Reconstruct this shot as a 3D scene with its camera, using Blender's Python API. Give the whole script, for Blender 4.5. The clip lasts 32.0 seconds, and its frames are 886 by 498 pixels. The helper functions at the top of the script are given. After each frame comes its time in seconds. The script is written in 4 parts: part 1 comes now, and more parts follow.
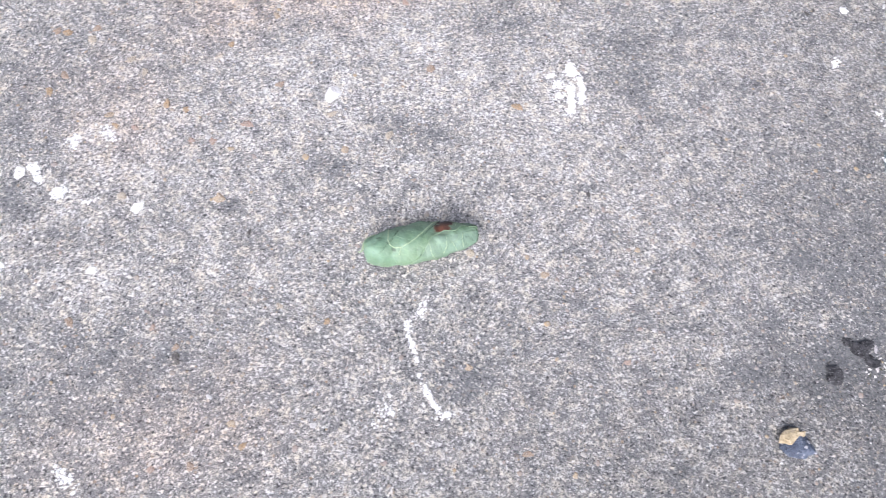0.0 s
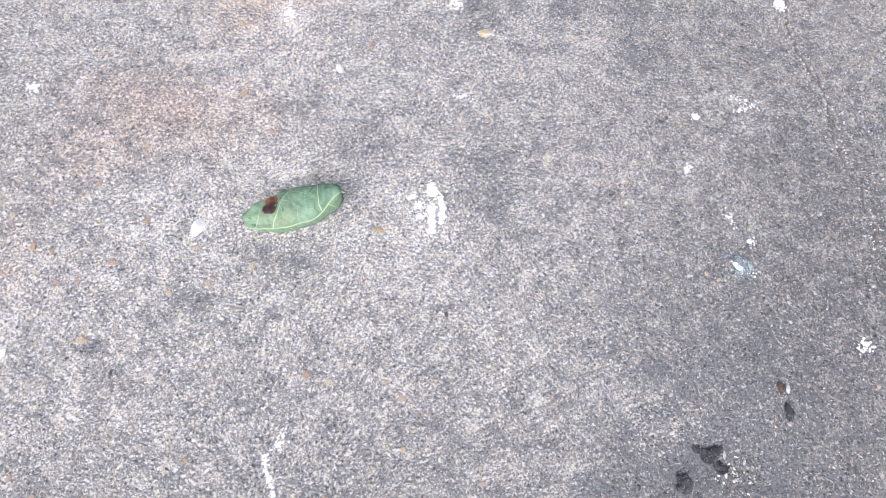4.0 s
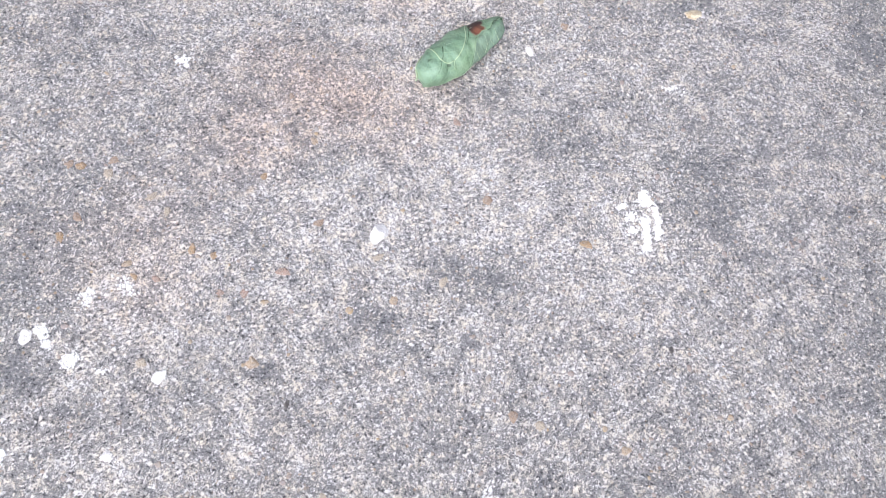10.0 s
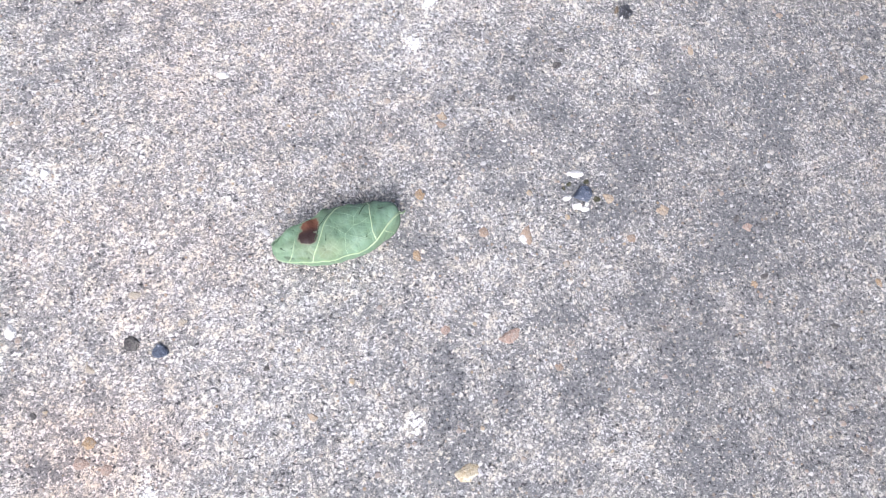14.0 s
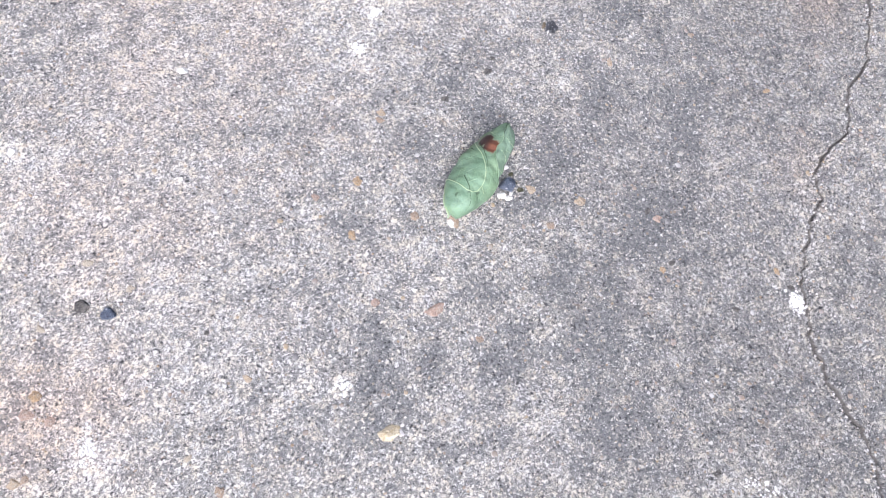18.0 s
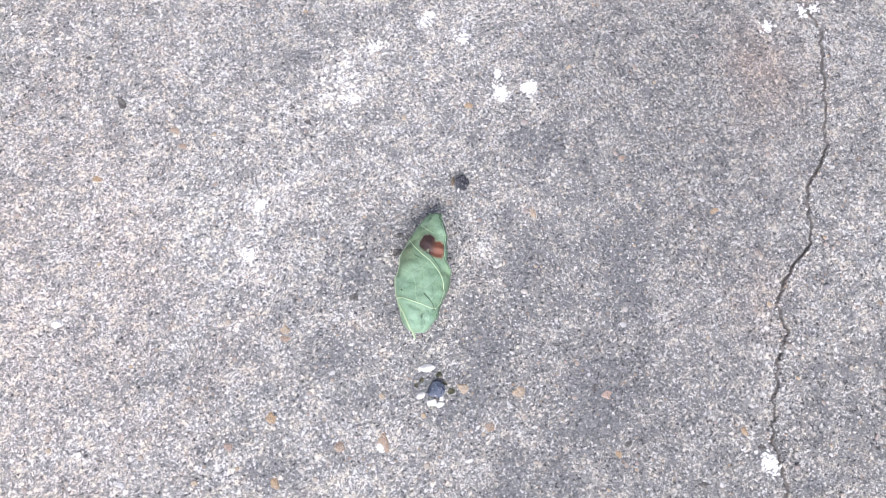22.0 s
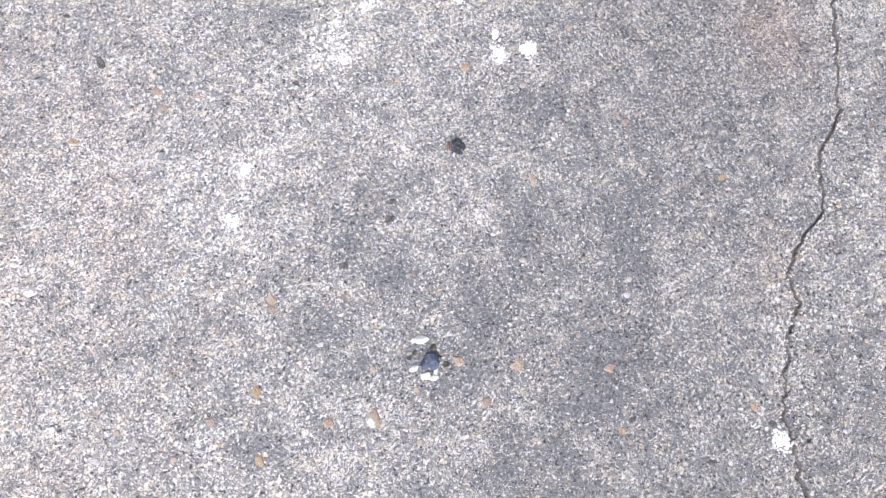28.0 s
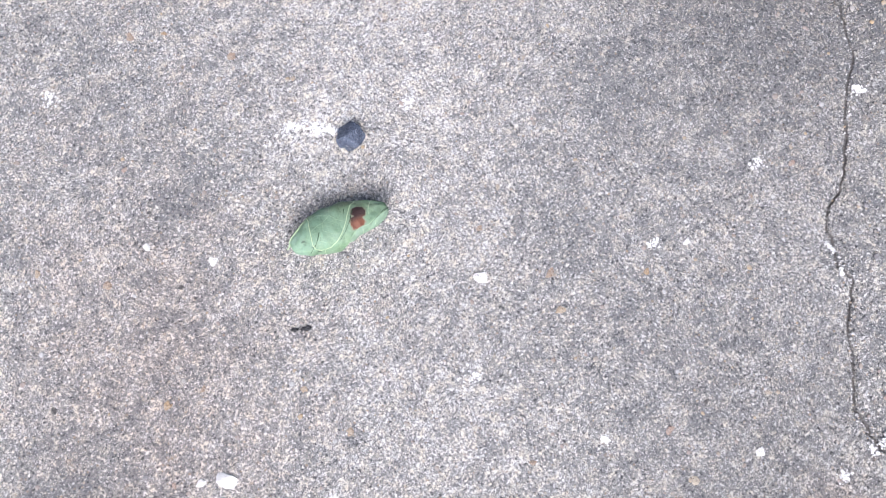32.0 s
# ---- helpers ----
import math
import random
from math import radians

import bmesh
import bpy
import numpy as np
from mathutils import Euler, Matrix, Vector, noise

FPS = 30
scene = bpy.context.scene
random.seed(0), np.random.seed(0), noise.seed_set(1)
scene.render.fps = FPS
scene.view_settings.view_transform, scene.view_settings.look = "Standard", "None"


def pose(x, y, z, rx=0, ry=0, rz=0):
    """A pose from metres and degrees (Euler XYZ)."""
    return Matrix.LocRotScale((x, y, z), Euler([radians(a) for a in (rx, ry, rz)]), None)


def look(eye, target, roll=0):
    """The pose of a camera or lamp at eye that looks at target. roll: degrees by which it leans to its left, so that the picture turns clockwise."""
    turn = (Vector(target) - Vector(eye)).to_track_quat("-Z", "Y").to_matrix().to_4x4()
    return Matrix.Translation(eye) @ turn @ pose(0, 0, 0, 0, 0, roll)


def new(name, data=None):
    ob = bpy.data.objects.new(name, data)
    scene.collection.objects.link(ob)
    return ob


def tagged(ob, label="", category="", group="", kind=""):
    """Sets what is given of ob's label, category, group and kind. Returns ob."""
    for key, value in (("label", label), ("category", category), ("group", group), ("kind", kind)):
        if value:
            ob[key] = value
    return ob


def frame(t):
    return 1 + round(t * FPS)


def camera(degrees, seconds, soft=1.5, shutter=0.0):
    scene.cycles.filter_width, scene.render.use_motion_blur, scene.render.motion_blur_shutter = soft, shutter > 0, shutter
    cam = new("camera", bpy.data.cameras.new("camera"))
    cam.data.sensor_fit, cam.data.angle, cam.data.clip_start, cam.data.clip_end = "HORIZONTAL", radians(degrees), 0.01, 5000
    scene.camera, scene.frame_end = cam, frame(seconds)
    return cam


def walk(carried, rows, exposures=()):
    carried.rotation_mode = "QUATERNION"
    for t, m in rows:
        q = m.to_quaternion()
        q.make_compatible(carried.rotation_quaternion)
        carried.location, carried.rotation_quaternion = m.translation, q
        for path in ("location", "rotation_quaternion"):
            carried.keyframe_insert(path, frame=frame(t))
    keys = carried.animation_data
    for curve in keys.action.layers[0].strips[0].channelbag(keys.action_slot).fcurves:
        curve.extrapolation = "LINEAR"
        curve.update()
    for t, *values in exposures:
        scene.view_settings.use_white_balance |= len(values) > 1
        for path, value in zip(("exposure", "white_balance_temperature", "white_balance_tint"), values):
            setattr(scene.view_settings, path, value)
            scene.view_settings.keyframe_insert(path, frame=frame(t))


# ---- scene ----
cam = camera(68.48, 32.0, soft=1.0, shutter=0.2)
PATH = [
    (0, -0.0114, -0.0445, 0.3736, 18.37, -4.45, 0.55),
    (0.3, 0.0186, -0.0445, 0.3802, 18.64, -4.19, -0.81),
    (0.5, 0.0245, -0.0325, 0.3837, 18.76, -4.62, -0.58),
    (1, 0.0498, -0.0205, 0.3837, 18.62, -4.66, -0.93),
    (1.3, 0.0700, -0.0130, 0.3868, 18.77, -4.65, -2.08),
    (1.5, 0.0746, -0.0081, 0.3902, 19.08, -4.80, -2.33),
    (2, 0.1013, -0.0003, 0.4011, 19.65, -5.35, -3.10),
    (2.5, 0.0999, 0.0005, 0.4091, 20.44, -5.32, -3.13),
    (4.5, 0.0587, 0.0059, 0.4145, 21.38, -4.43, -2.11),
    (5, 0.0422, -0.0047, 0.4123, 21.29, -4.31, -1.69),
    (5.5, 0.0022, -0.0150, 0.4118, 20.81, -4.09, -0.55),
    (6, 0.0000, 0.0000, 0.3975, 20.62, -4.17, -0.76),
    (6.5, -0.0010, 0.0088, 0.3801, 20.20, -4.27, -0.68),
    (7, -0.0477, 0.0266, 0.3799, 20.57, -3.29, 1.04),
    (7.5, -0.0607, 0.0227, 0.3696, 20.29, -3.34, 1.13),
    (8, -0.0872, 0.0197, 0.3620, 19.64, -3.11, 1.49),
    (8.5, -0.0708, 0.0289, 0.3609, 19.97, -2.83, 1.44),
    (9, -0.0633, 0.0329, 0.3588, 19.65, -3.68, 0.98),
    (9.5, -0.0593, 0.0346, 0.3529, 19.93, -3.94, 0.66),
    (10, -0.0421, 0.0504, 0.3507, 19.54, -3.94, 0.51),
    (10.5, -0.0321, 0.0708, 0.3522, 19.63, -4.24, 0.32),
    (11, -0.0264, 0.1050, 0.3641, 19.41, -4.33, -0.42),
    (11.5, -0.0045, 0.1528, 0.3800, 18.80, -5.13, -1.77),
    (12, 0.0343, 0.1950, 0.3942, 19.33, -4.87, -3.35),
    (12.3, 0.0504, 0.2465, 0.3804, 16.57, -5.25, -4.06),
    (12.5, 0.0737, 0.2961, 0.3726, 14.88, -5.27, -5.46),
    (12.8, 0.1007, 0.3283, 0.3529, 14.17, -5.60, -6.18),
    (13, 0.1078, 0.3314, 0.3426, 13.80, -5.61, -7.55),
    (13.3, 0.1158, 0.3615, 0.3448, 13.47, -5.49, -8.86),
    (13.5, 0.1245, 0.3931, 0.3341, 12.38, -5.10, -10.40),
    (15.5, 0.0750, 0.3672, 0.3762, 16.51, -4.22, -7.94),
    (16, 0.1041, 0.3536, 0.3672, 16.34, -4.37, -8.07),
    (16.5, 0.1302, 0.3407, 0.3612, 16.47, -5.17, -9.01),
    (17, 0.1278, 0.3342, 0.3609, 16.28, -5.64, -9.21),
    (17.5, 0.1256, 0.3386, 0.3656, 16.77, -6.02, -8.85),
    (18, 0.1401, 0.3433, 0.3648, 16.95, -5.82, -9.10),
    (18.5, 0.1591, 0.3616, 0.3755, 17.22, -5.91, -10.10),
    (19, 0.1751, 0.3945, 0.3826, 17.62, -5.81, -11.11),
    (19.5, 0.1872, 0.4129, 0.3797, 17.67, -5.34, -11.73),
    (20, 0.2129, 0.4523, 0.3850, 15.10, -4.60, -13.82),
    (20.5, 0.2233, 0.4795, 0.3918, 12.70, -2.76, -16.41),
    (21, 0.2176, 0.4911, 0.3863, 11.70, -2.68, -17.19),
    (21.5, 0.2162, 0.4917, 0.3745, 11.14, -2.80, -17.51),
    (22, 0.2300, 0.4959, 0.3689, 10.71, -2.70, -18.14),
    (22.5, 0.2356, 0.4956, 0.3746, 10.84, -2.89, -18.28),
    (23, 0.2456, 0.4948, 0.3712, 11.16, -2.74, -18.75),
    (23.5, 0.2535, 0.4897, 0.3592, 10.32, -2.89, -18.78),
    (24, 0.2491, 0.4855, 0.3539, 10.58, -2.85, -18.80),
    (24.5, 0.2494, 0.4850, 0.3490, 10.00, -2.88, -18.89),
    (25, 0.2590, 0.4898, 0.3543, 9.92, -2.83, -19.35),
    (25.5, 0.2539, 0.4849, 0.3504, 10.44, -2.94, -19.53),
    (27.5, 0.2406, 0.4825, 0.3528, 10.46, -2.86, -18.40),
    (28, 0.2282, 0.4805, 0.3477, 10.81, -2.85, -18.09),
    (28.4, 0.2371, 0.5235, 0.3797, 11.29, -2.66, -18.67),
    (28.5, 0.2438, 0.5351, 0.3860, 11.08, -2.75, -18.90),
    (29, 0.2641, 0.5965, 0.4335, 14.32, -3.13, -21.23),
    (29.3, 0.2536, 0.6372, 0.4385, 15.35, -3.17, -21.74),
    (29.5, 0.2418, 0.6814, 0.4377, 15.36, -3.56, -22.33),
    (29.6, 0.2479, 0.7097, 0.4448, 14.82, -2.95, -22.95),
    (29.8, 0.2598, 0.7788, 0.4481, 12.98, -4.82, -23.07),
    (30, 0.2872, 0.8059, 0.4372, 13.00, -2.85, -27.36),
    (30.3, 0.3047, 0.8426, 0.4252, 9.66, -1.42, -31.17),
    (30.5, 0.3158, 0.8591, 0.4216, 7.56, -0.66, -31.88),
    (31, 0.3198, 0.8424, 0.4181, 8.22, -1.13, -31.63),
    (31.5, 0.3184, 0.8399, 0.4274, 8.14, -1.33, -31.26),
    (32, 0.3219, 0.8455, 0.4335, 8.34, -1.42, -31.78),
]
walk(cam, [(t, pose(x, y, z, rx, ry, rz)) for t, x, y, z, rx, ry, rz in PATH], exposures=[(0.0, 0.75, 5760, 14.0), (5.0, 0.75, 5760, 14.0), (7.5, 0.69, 5760, 14.0), (11.0, 0.69, 5760, 14.0), (13.0, 0.79, 5760, 14.0), (32.0, 0.77, 5760, 14.0)])

# ---- light: a bright overcast sky, a broad soft sun behind the viewer ----
world = bpy.data.worlds.new("sky")
scene.world = world
world.use_nodes = True
wt = world.node_tree
sky = wt.nodes.new("ShaderNodeTexSky")
sky.sky_type, sky.sun_disc = "NISHITA", False
sky.sun_elevation, sky.sun_rotation = radians(49), radians(203)
sky.air_density, sky.dust_density, sky.ozone_density = 0.7, 7.0, 1.0
wt.links.new(sky.outputs[0], wt.nodes["Background"].inputs[0])
wt.nodes["Background"].inputs[1].default_value = 0.075
sun = new("sun", bpy.data.lights.new("sun", "SUN"))
sun.data.energy, sun.data.angle, sun.data.color = 2.3, radians(48), (1.0, 0.96, 0.94)
sun.matrix_world = look((-0.6, -1.4, 1.75), (0, 0, 0))


# ---- materials ----
PASTE_BARE, PASTE_SANDY = (0.172, 0.178, 0.180), (0.300, 0.284, 0.256)


class Nodes:
    def __init__(self, name, roughness=0.85):
        self.mat = bpy.data.materials.new(name)
        self.mat.use_nodes = True
        self.t = self.mat.node_tree
        self.b = self.t.nodes["Principled BSDF"]
        self.b.inputs["Roughness"].default_value = roughness

    def n(self, kind, **inputs):
        node = self.t.nodes.new("ShaderNode" + kind)
        for key, value in inputs.items():
            self.put(node.inputs[key.replace("_", " ")], value)
        return node

    def put(self, socket, value):
        if isinstance(value, bpy.types.NodeSocket):
            self.t.links.new(value, socket)
        else:
            socket.default_value = value

    def where(self):
        return self.n("TexCoord").outputs["Object"]

    def noise(self, scale, detail=4.0, rough=0.6, vector=None):
        node = self.n("TexNoise", Scale=scale, Detail=detail, Roughness=rough)
        self.put(node.inputs["Vector"], vector or self.where())
        return node.outputs["Fac"]

    def ramp(self, fac, *stops, constant=False):
        node = self.n("ValToRGB")
        ramp = node.color_ramp
        ramp.interpolation = "CONSTANT" if constant else "LINEAR"
        while len(ramp.elements) < len(stops):
            ramp.elements.new(0.5)
        for e, (at, colour) in zip(ramp.elements, stops):
            e.position = at
            e.color = (*colour, 1) if isinstance(colour, tuple) else (colour, colour, colour, 1)
        self.put(node.inputs[0], fac)
        return node.outputs[0]

    def mix(self, fac, a, b, blend="MIX"):
        node = self.n("Mix")
        node.data_type, node.blend_type = "RGBA", blend
        for socket, value in ((node.inputs[0], fac), (node.inputs[6], a), (node.inputs[7], b)):
            if isinstance(value, tuple) and len(value) == 3:
                value = (*value, 1)
            self.put(socket, value)
        return node.outputs[2]

    def math(self, op, a, b=0.0):
        node = self.n("Math")
        node.operation = op
        self.put(node.inputs[0], a)
        self.put(node.inputs[1], b)
        return node.outputs[0]

    def attr(self, name, out="Fac"):
        node = self.n("Attribute")
        node.attribute_name = name
        return node.outputs[out]

    def bump(self, height, distance, strength=1.0):
        node = self.n("Bump", Height=height, Distance=distance, Strength=strength)
        if self.b.inputs["Normal"].is_linked:
            self.put(node.inputs["Normal"], self.b.inputs["Normal"].links[0].from_socket)
        self.put(self.b.inputs["Normal"], node.outputs[0])

    def colour(self, value):
        self.put(self.b.inputs["Base Color"], (*value, 1) if isinstance(value, tuple) else value)
        return self


def concrete():
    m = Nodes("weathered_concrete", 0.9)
    at0 = m.where()

    def fine(scale, detail, rough, distortion):
        node = m.n("TexNoise", Scale=scale, Detail=detail, Roughness=rough, Distortion=distortion)
        m.put(node.inputs["Vector"], at0)
        return node.outputs["Fac"]

    def centred(value, amount):
        return m.math("MULTIPLY", m.math("SUBTRACT", value, 0.5), amount)

    # how much of the sandy skin is left: thick in pale zones, worn to smooth blue-grey paste in patches
    skin = m.math("ADD", centred(m.noise(7.0, 4.0, 0.6), 0.22), centred(m.noise(70.0, 5.0, 0.68), 0.85))
    skin = m.math("ADD", skin, centred(m.attr("tone"), 0.26))
    skin = m.math("ADD", skin, m.math("MULTIPLY", m.attr("lime"), 0.20))
    skin = m.math("SUBTRACT", skin, m.math("MULTIPLY", m.attr("stain"), 0.30))
    # cement paste, with a soft mottle and a fine tooth
    paste = m.mix(m.ramp(m.math("ADD", skin, 0.5), (0.36, 0.0), (0.62, 1.0)), PASTE_BARE, PASTE_SANDY)
    paste = m.mix(m.ramp(m.noise(210.0, 3.0, 0.6), (0.35, 0.0), (0.65, 1.0)), m.mix(0.35, paste, (0.10, 0.102, 0.108)), m.mix(0.22, paste, (0.50, 0.48, 0.44)))
    tooth = fine(740.0, 3.0, 0.65, 0.6)
    paste = m.mix(m.ramp(tooth, (0.36, 0.72), (0.48, 0.0)), paste, (0.075, 0.074, 0.074))
    paste = m.mix(m.ramp(tooth, (0.52, 0.0), (0.64, 0.40)), paste, (0.52, 0.50, 0.46))
    # sand grains: mostly the paste's own grey, some tan, ochre, dark or clear
    cell = m.n("TexVoronoi", Scale=430.0)
    m.put(cell.inputs["Vector"], m.n("VectorMath", Vector=at0).outputs[0])
    pick = m.n("SeparateColor", Color=cell.outputs["Color"])
    hue = m.ramp(pick.outputs[0], (0.0, (0.07, 0.068, 0.07)), (0.10, (0.34, 0.26, 0.185)), (0.17, (0.43, 0.32, 0.20)), (0.19, (0.30, 0.29, 0.285)),
                 (0.50, (0.42, 0.40, 0.36)), (0.72, (0.20, 0.205, 0.215)), (0.85, (0.52, 0.46, 0.36)), constant=True)
    round_grain = m.ramp(cell.outputs["Distance"], (0.34, 1.0), (0.46, 0.0))
    grains = m.math("MULTIPLY", round_grain, m.ramp(m.math("ADD", pick.outputs[1], m.math("MULTIPLY", skin, 0.5)), (0.56, 0.0), (0.66, 0.85)))
    base = m.mix(grains, paste, hue)
    # white crust: ragged crumbs and short threads that close up where the skin is thick
    crumbs = m.ramp(m.math("ADD", fine(550.0, 3.0, 0.64, 0.9), m.math("MULTIPLY", skin, 0.30)), (0.538, 0.0), (0.568, 1.0))
    ridge = m.math("ABSOLUTE", m.math("SUBTRACT", fine(420.0, 3.0, 0.6, 0.8), 0.5))
    thread = m.ramp(m.math("ADD", m.math("SUBTRACT", m.math("MULTIPLY", skin, 0.09), ridge), 0.5), (0.476, 0.0), (0.493, 1.0))
    salt = m.n("TexVoronoi", Scale=760.0)
    m.put(salt.inputs["Vector"], at0)
    speck = m.n("SeparateColor", Color=salt.outputs["Color"])
    speck = m.math("MULTIPLY", m.ramp(m.math("ADD", speck.outputs[2], m.math("MULTIPLY", skin, 0.35)), (0.86, 0.0), (0.91, 1.0)), m.ramp(salt.outputs["Distance"], (0.30, 1.0), (0.42, 0.0)))
    crust = m.math("MAXIMUM", m.math("MAXIMUM", crumbs, thread), speck)
    chalk = m.mix(m.ramp(m.noise(140.0, 4.0, 0.65), (0.42, 0.0), (0.62, 1.0)), (0.80, 0.79, 0.755), (0.76, 0.705, 0.585))
    base = m.mix(m.math("MULTIPLY", crust, m.ramp(m.noise(250.0, 3.0, 0.6), (0.35, 0.72), (0.58, 1.0))), base, chalk)
    # small dark pores, in loose swarms
    holes = m.ramp(m.math("ADD", fine(560.0, 2.0, 0.5, 0.5), centred(m.noise(30.0, 3.0, 0.6), 0.12)), (0.325, 1.0), (0.37, 0.0))
    base = m.mix(m.math("MULTIPLY", holes, 0.85), base, (0.045, 0.043, 0.046))
    # rust-stained zones, and faint tan blotches
    warm = m.math("ADD", m.attr("warm"), centred(m.noise(24.0, 4.0, 0.6), 0.9))
    base = m.mix(m.ramp(warm, (0.05, 0.0), (0.9, 0.38)), base, m.mix(1.0, base, (1.18, 0.88, 0.72), "MULTIPLY"))
    blotch = m.ramp(m.noise(95.0, 4.0, 0.65), (0.64, 0.0), (0.74, 1.0))
    base = m.mix(m.math("MULTIPLY", blotch, 0.45), base, (0.44, 0.31, 0.19))
    # old stains with ragged borders, and zones darkened by wear and painted light falloff
    ragged = m.math("ADD", m.attr("stain"), centred(m.noise(60.0, 5.0, 0.75), 1.2))
    base = m.mix(m.ramp(ragged, (0.20, 0.0), (0.95, 0.19)), base, (0.105, 0.112, 0.122))
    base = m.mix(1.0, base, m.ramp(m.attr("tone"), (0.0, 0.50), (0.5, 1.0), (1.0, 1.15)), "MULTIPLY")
    # the crack's groove is coloured darker with depth, with a ragged border
    in_crack = m.ramp(m.math("ADD", m.attr("depth"), centred(m.noise(350.0, 4.0, 0.7), 0.7)), (0.3, 0.0), (0.75, 1.0))
    base = m.mix(m.math("MULTIPLY", in_crack, 0.84), base, (0.135, 0.122, 0.112))
    m.colour(base)
    m.bump(m.math("ADD", m.noise(360.0, 4.0, 0.65), m.math("MULTIPLY", crust, 0.45)), 0.0010, 0.9)
    m.bump(m.math("SUBTRACT", 1.0, holes), 0.0008, 0.8)
    return m.mat


def grain_mat():
    m = Nodes("sand_grain", 0.7)
    r = m.n("NewGeometry").outputs["Random Per Island"]
    c = m.ramp(r, (0.0, (0.12, 0.118, 0.12)), (0.05, (0.26, 0.25, 0.24)), (0.25, (0.42, 0.40, 0.375)), (0.50, (0.62, 0.60, 0.56)), (0.68, (0.80, 0.785, 0.75)),
               (0.88, (0.46, 0.38, 0.28)), (0.97, (0.50, 0.37, 0.22)), constant=True)
    m.colour(m.mix(m.math("MULTIPLY", m.noise(500.0), 0.35), c, (0.25, 0.24, 0.232)))
    m.bump(m.noise(900.0), 0.0004, 0.6)
    return m.mat


def stone_mat(name, a, b, scale=160.0, roughness=0.75, relief=0.0006, flecks=0.0):
    m = Nodes(name, roughness)
    c = m.mix(m.ramp(m.noise(scale, 6.0, 0.7), (0.38, 0.0), (0.64, 1.0)), a, b)
    # pale flecks; on the dark stone and the husk they paint in glints
    if flecks:
        c = m.mix(m.ramp(m.noise(scale * 4, 3.0, 0.6), (0.62, 0.0), (0.68, flecks)), c, (0.62, 0.62, 0.62))
    m.colour(c)
    m.bump(m.noise(scale * 3, 5.0, 0.7), relief, 0.8)
    return m.mat


def pebble_mat():
    m = Nodes("pebble", 0.65)
    r = m.n("ObjectInfo").outputs["Random"]
    c = m.ramp(r, (0.0, (0.50, 0.34, 0.18)), (0.25, (0.54, 0.42, 0.28)), (0.5, (0.44, 0.32, 0.22)), (0.68, (0.58, 0.50, 0.37)), (0.86, (0.48, 0.34, 0.26)), constant=True)
    c = m.mix(m.ramp(m.noise(2.2, 6.0, 0.75), (0.40, 0.0), (0.60, 0.45)), c, (0.27, 0.24, 0.21))
    m.colour(m.mix(m.ramp(m.noise(3.1, 5.0, 0.75), (0.54, 0.0), (0.62, 0.4)), c, (0.72, 0.66, 0.54)))
    m.bump(m.noise(4.0, 5.0, 0.75), 0.0008, 1.0)
    return m.mat


def leaf_mat():
    m = Nodes("leaf_underside", 0.45)
    at0 = m.where()
    grn = m.ramp(m.noise(70.0, 4.0, 0.6), (0.3, (0.140, 0.236, 0.134)), (0.52, (0.202, 0.325, 0.212)), (0.75, (0.275, 0.415, 0.300)))
    olive = m.ramp(m.noise(38.0, 3.0, 0.55), (0.46, 0.0), (0.60, 1.0))
    grn = m.mix(m.math("MULTIPLY", olive, 0.5), grn, (0.158, 0.232, 0.108))
    # the blade yellows beside the midrib towards the tip
    grn = m.mix(m.math("MULTIPLY", m.attr("aged"), m.ramp(m.noise(110.0, 4.0, 0.6), (0.3, 0.35), (0.6, 0.85))), grn, (0.150, 0.185, 0.080))
    grn = m.mix(m.math("MULTIPLY", m.attr("pale"), 0.65), grn, (0.255, 0.365, 0.270))
    # the net of small veins at two sizes
    for scale, width, amount in ((150.0, 0.05, 0.30), (480.0, 0.10, 0.16)):
        cell = m.n("TexVoronoi", Scale=scale)
        cell.feature = "DISTANCE_TO_EDGE"
        m.put(cell.inputs["Vector"], at0)
        net = m.ramp(cell.outputs["Distance"], (0.0, 1.0), (width, 0.0))
        grn = m.mix(m.math("MULTIPLY", net, amount), grn, (0.31, 0.42, 0.25))
        m.bump(cell.outputs["Distance"], 0.0009 if scale < 200 else 0.0003, 0.45)
    spots = m.ramp(m.noise(165.0, 2.0, 0.5), (0.27, 1.0), (0.32, 0.0))
    grn = m.mix(m.math("MULTIPLY", spots, 0.75), grn, (0.055, 0.085, 0.05))
    edge = m.math("MULTIPLY", m.math("SUBTRACT", m.noise(230.0, 4.0, 0.7), 0.5), 0.75)
    dead = m.ramp(m.math("ADD", m.attr("dead"), edge), (0.40, 0.0), (0.56, 1.0))
    blot = m.mix(m.math("MULTIPLY", m.noise(190.0, 4.0, 0.7), 0.8), (0.25, 0.098, 0.050), (0.12, 0.048, 0.030))
    rot_colour = m.mix(m.attr("char"), blot, (0.045, 0.024, 0.020))
    rim = m.math("MULTIPLY", m.math("MULTIPLY", dead, m.math("SUBTRACT", 1.0, dead)), 1.1)
    m.colour(m.mix(rim, m.mix(dead, grn, rot_colour), (0.40, 0.36, 0.24)))
    m.put(m.b.inputs["Roughness"], m.ramp(m.noise(90.0), (0.3, 0.42), (0.7, 0.66)))
    m.bump(m.noise(120.0), 0.0008, 0.5)
    m.b.inputs["Subsurface Weight"].default_value = 0.12
    m.b.inputs["Subsurface Radius"].default_value = (0.001, 0.002, 0.0006)
    return m.mat


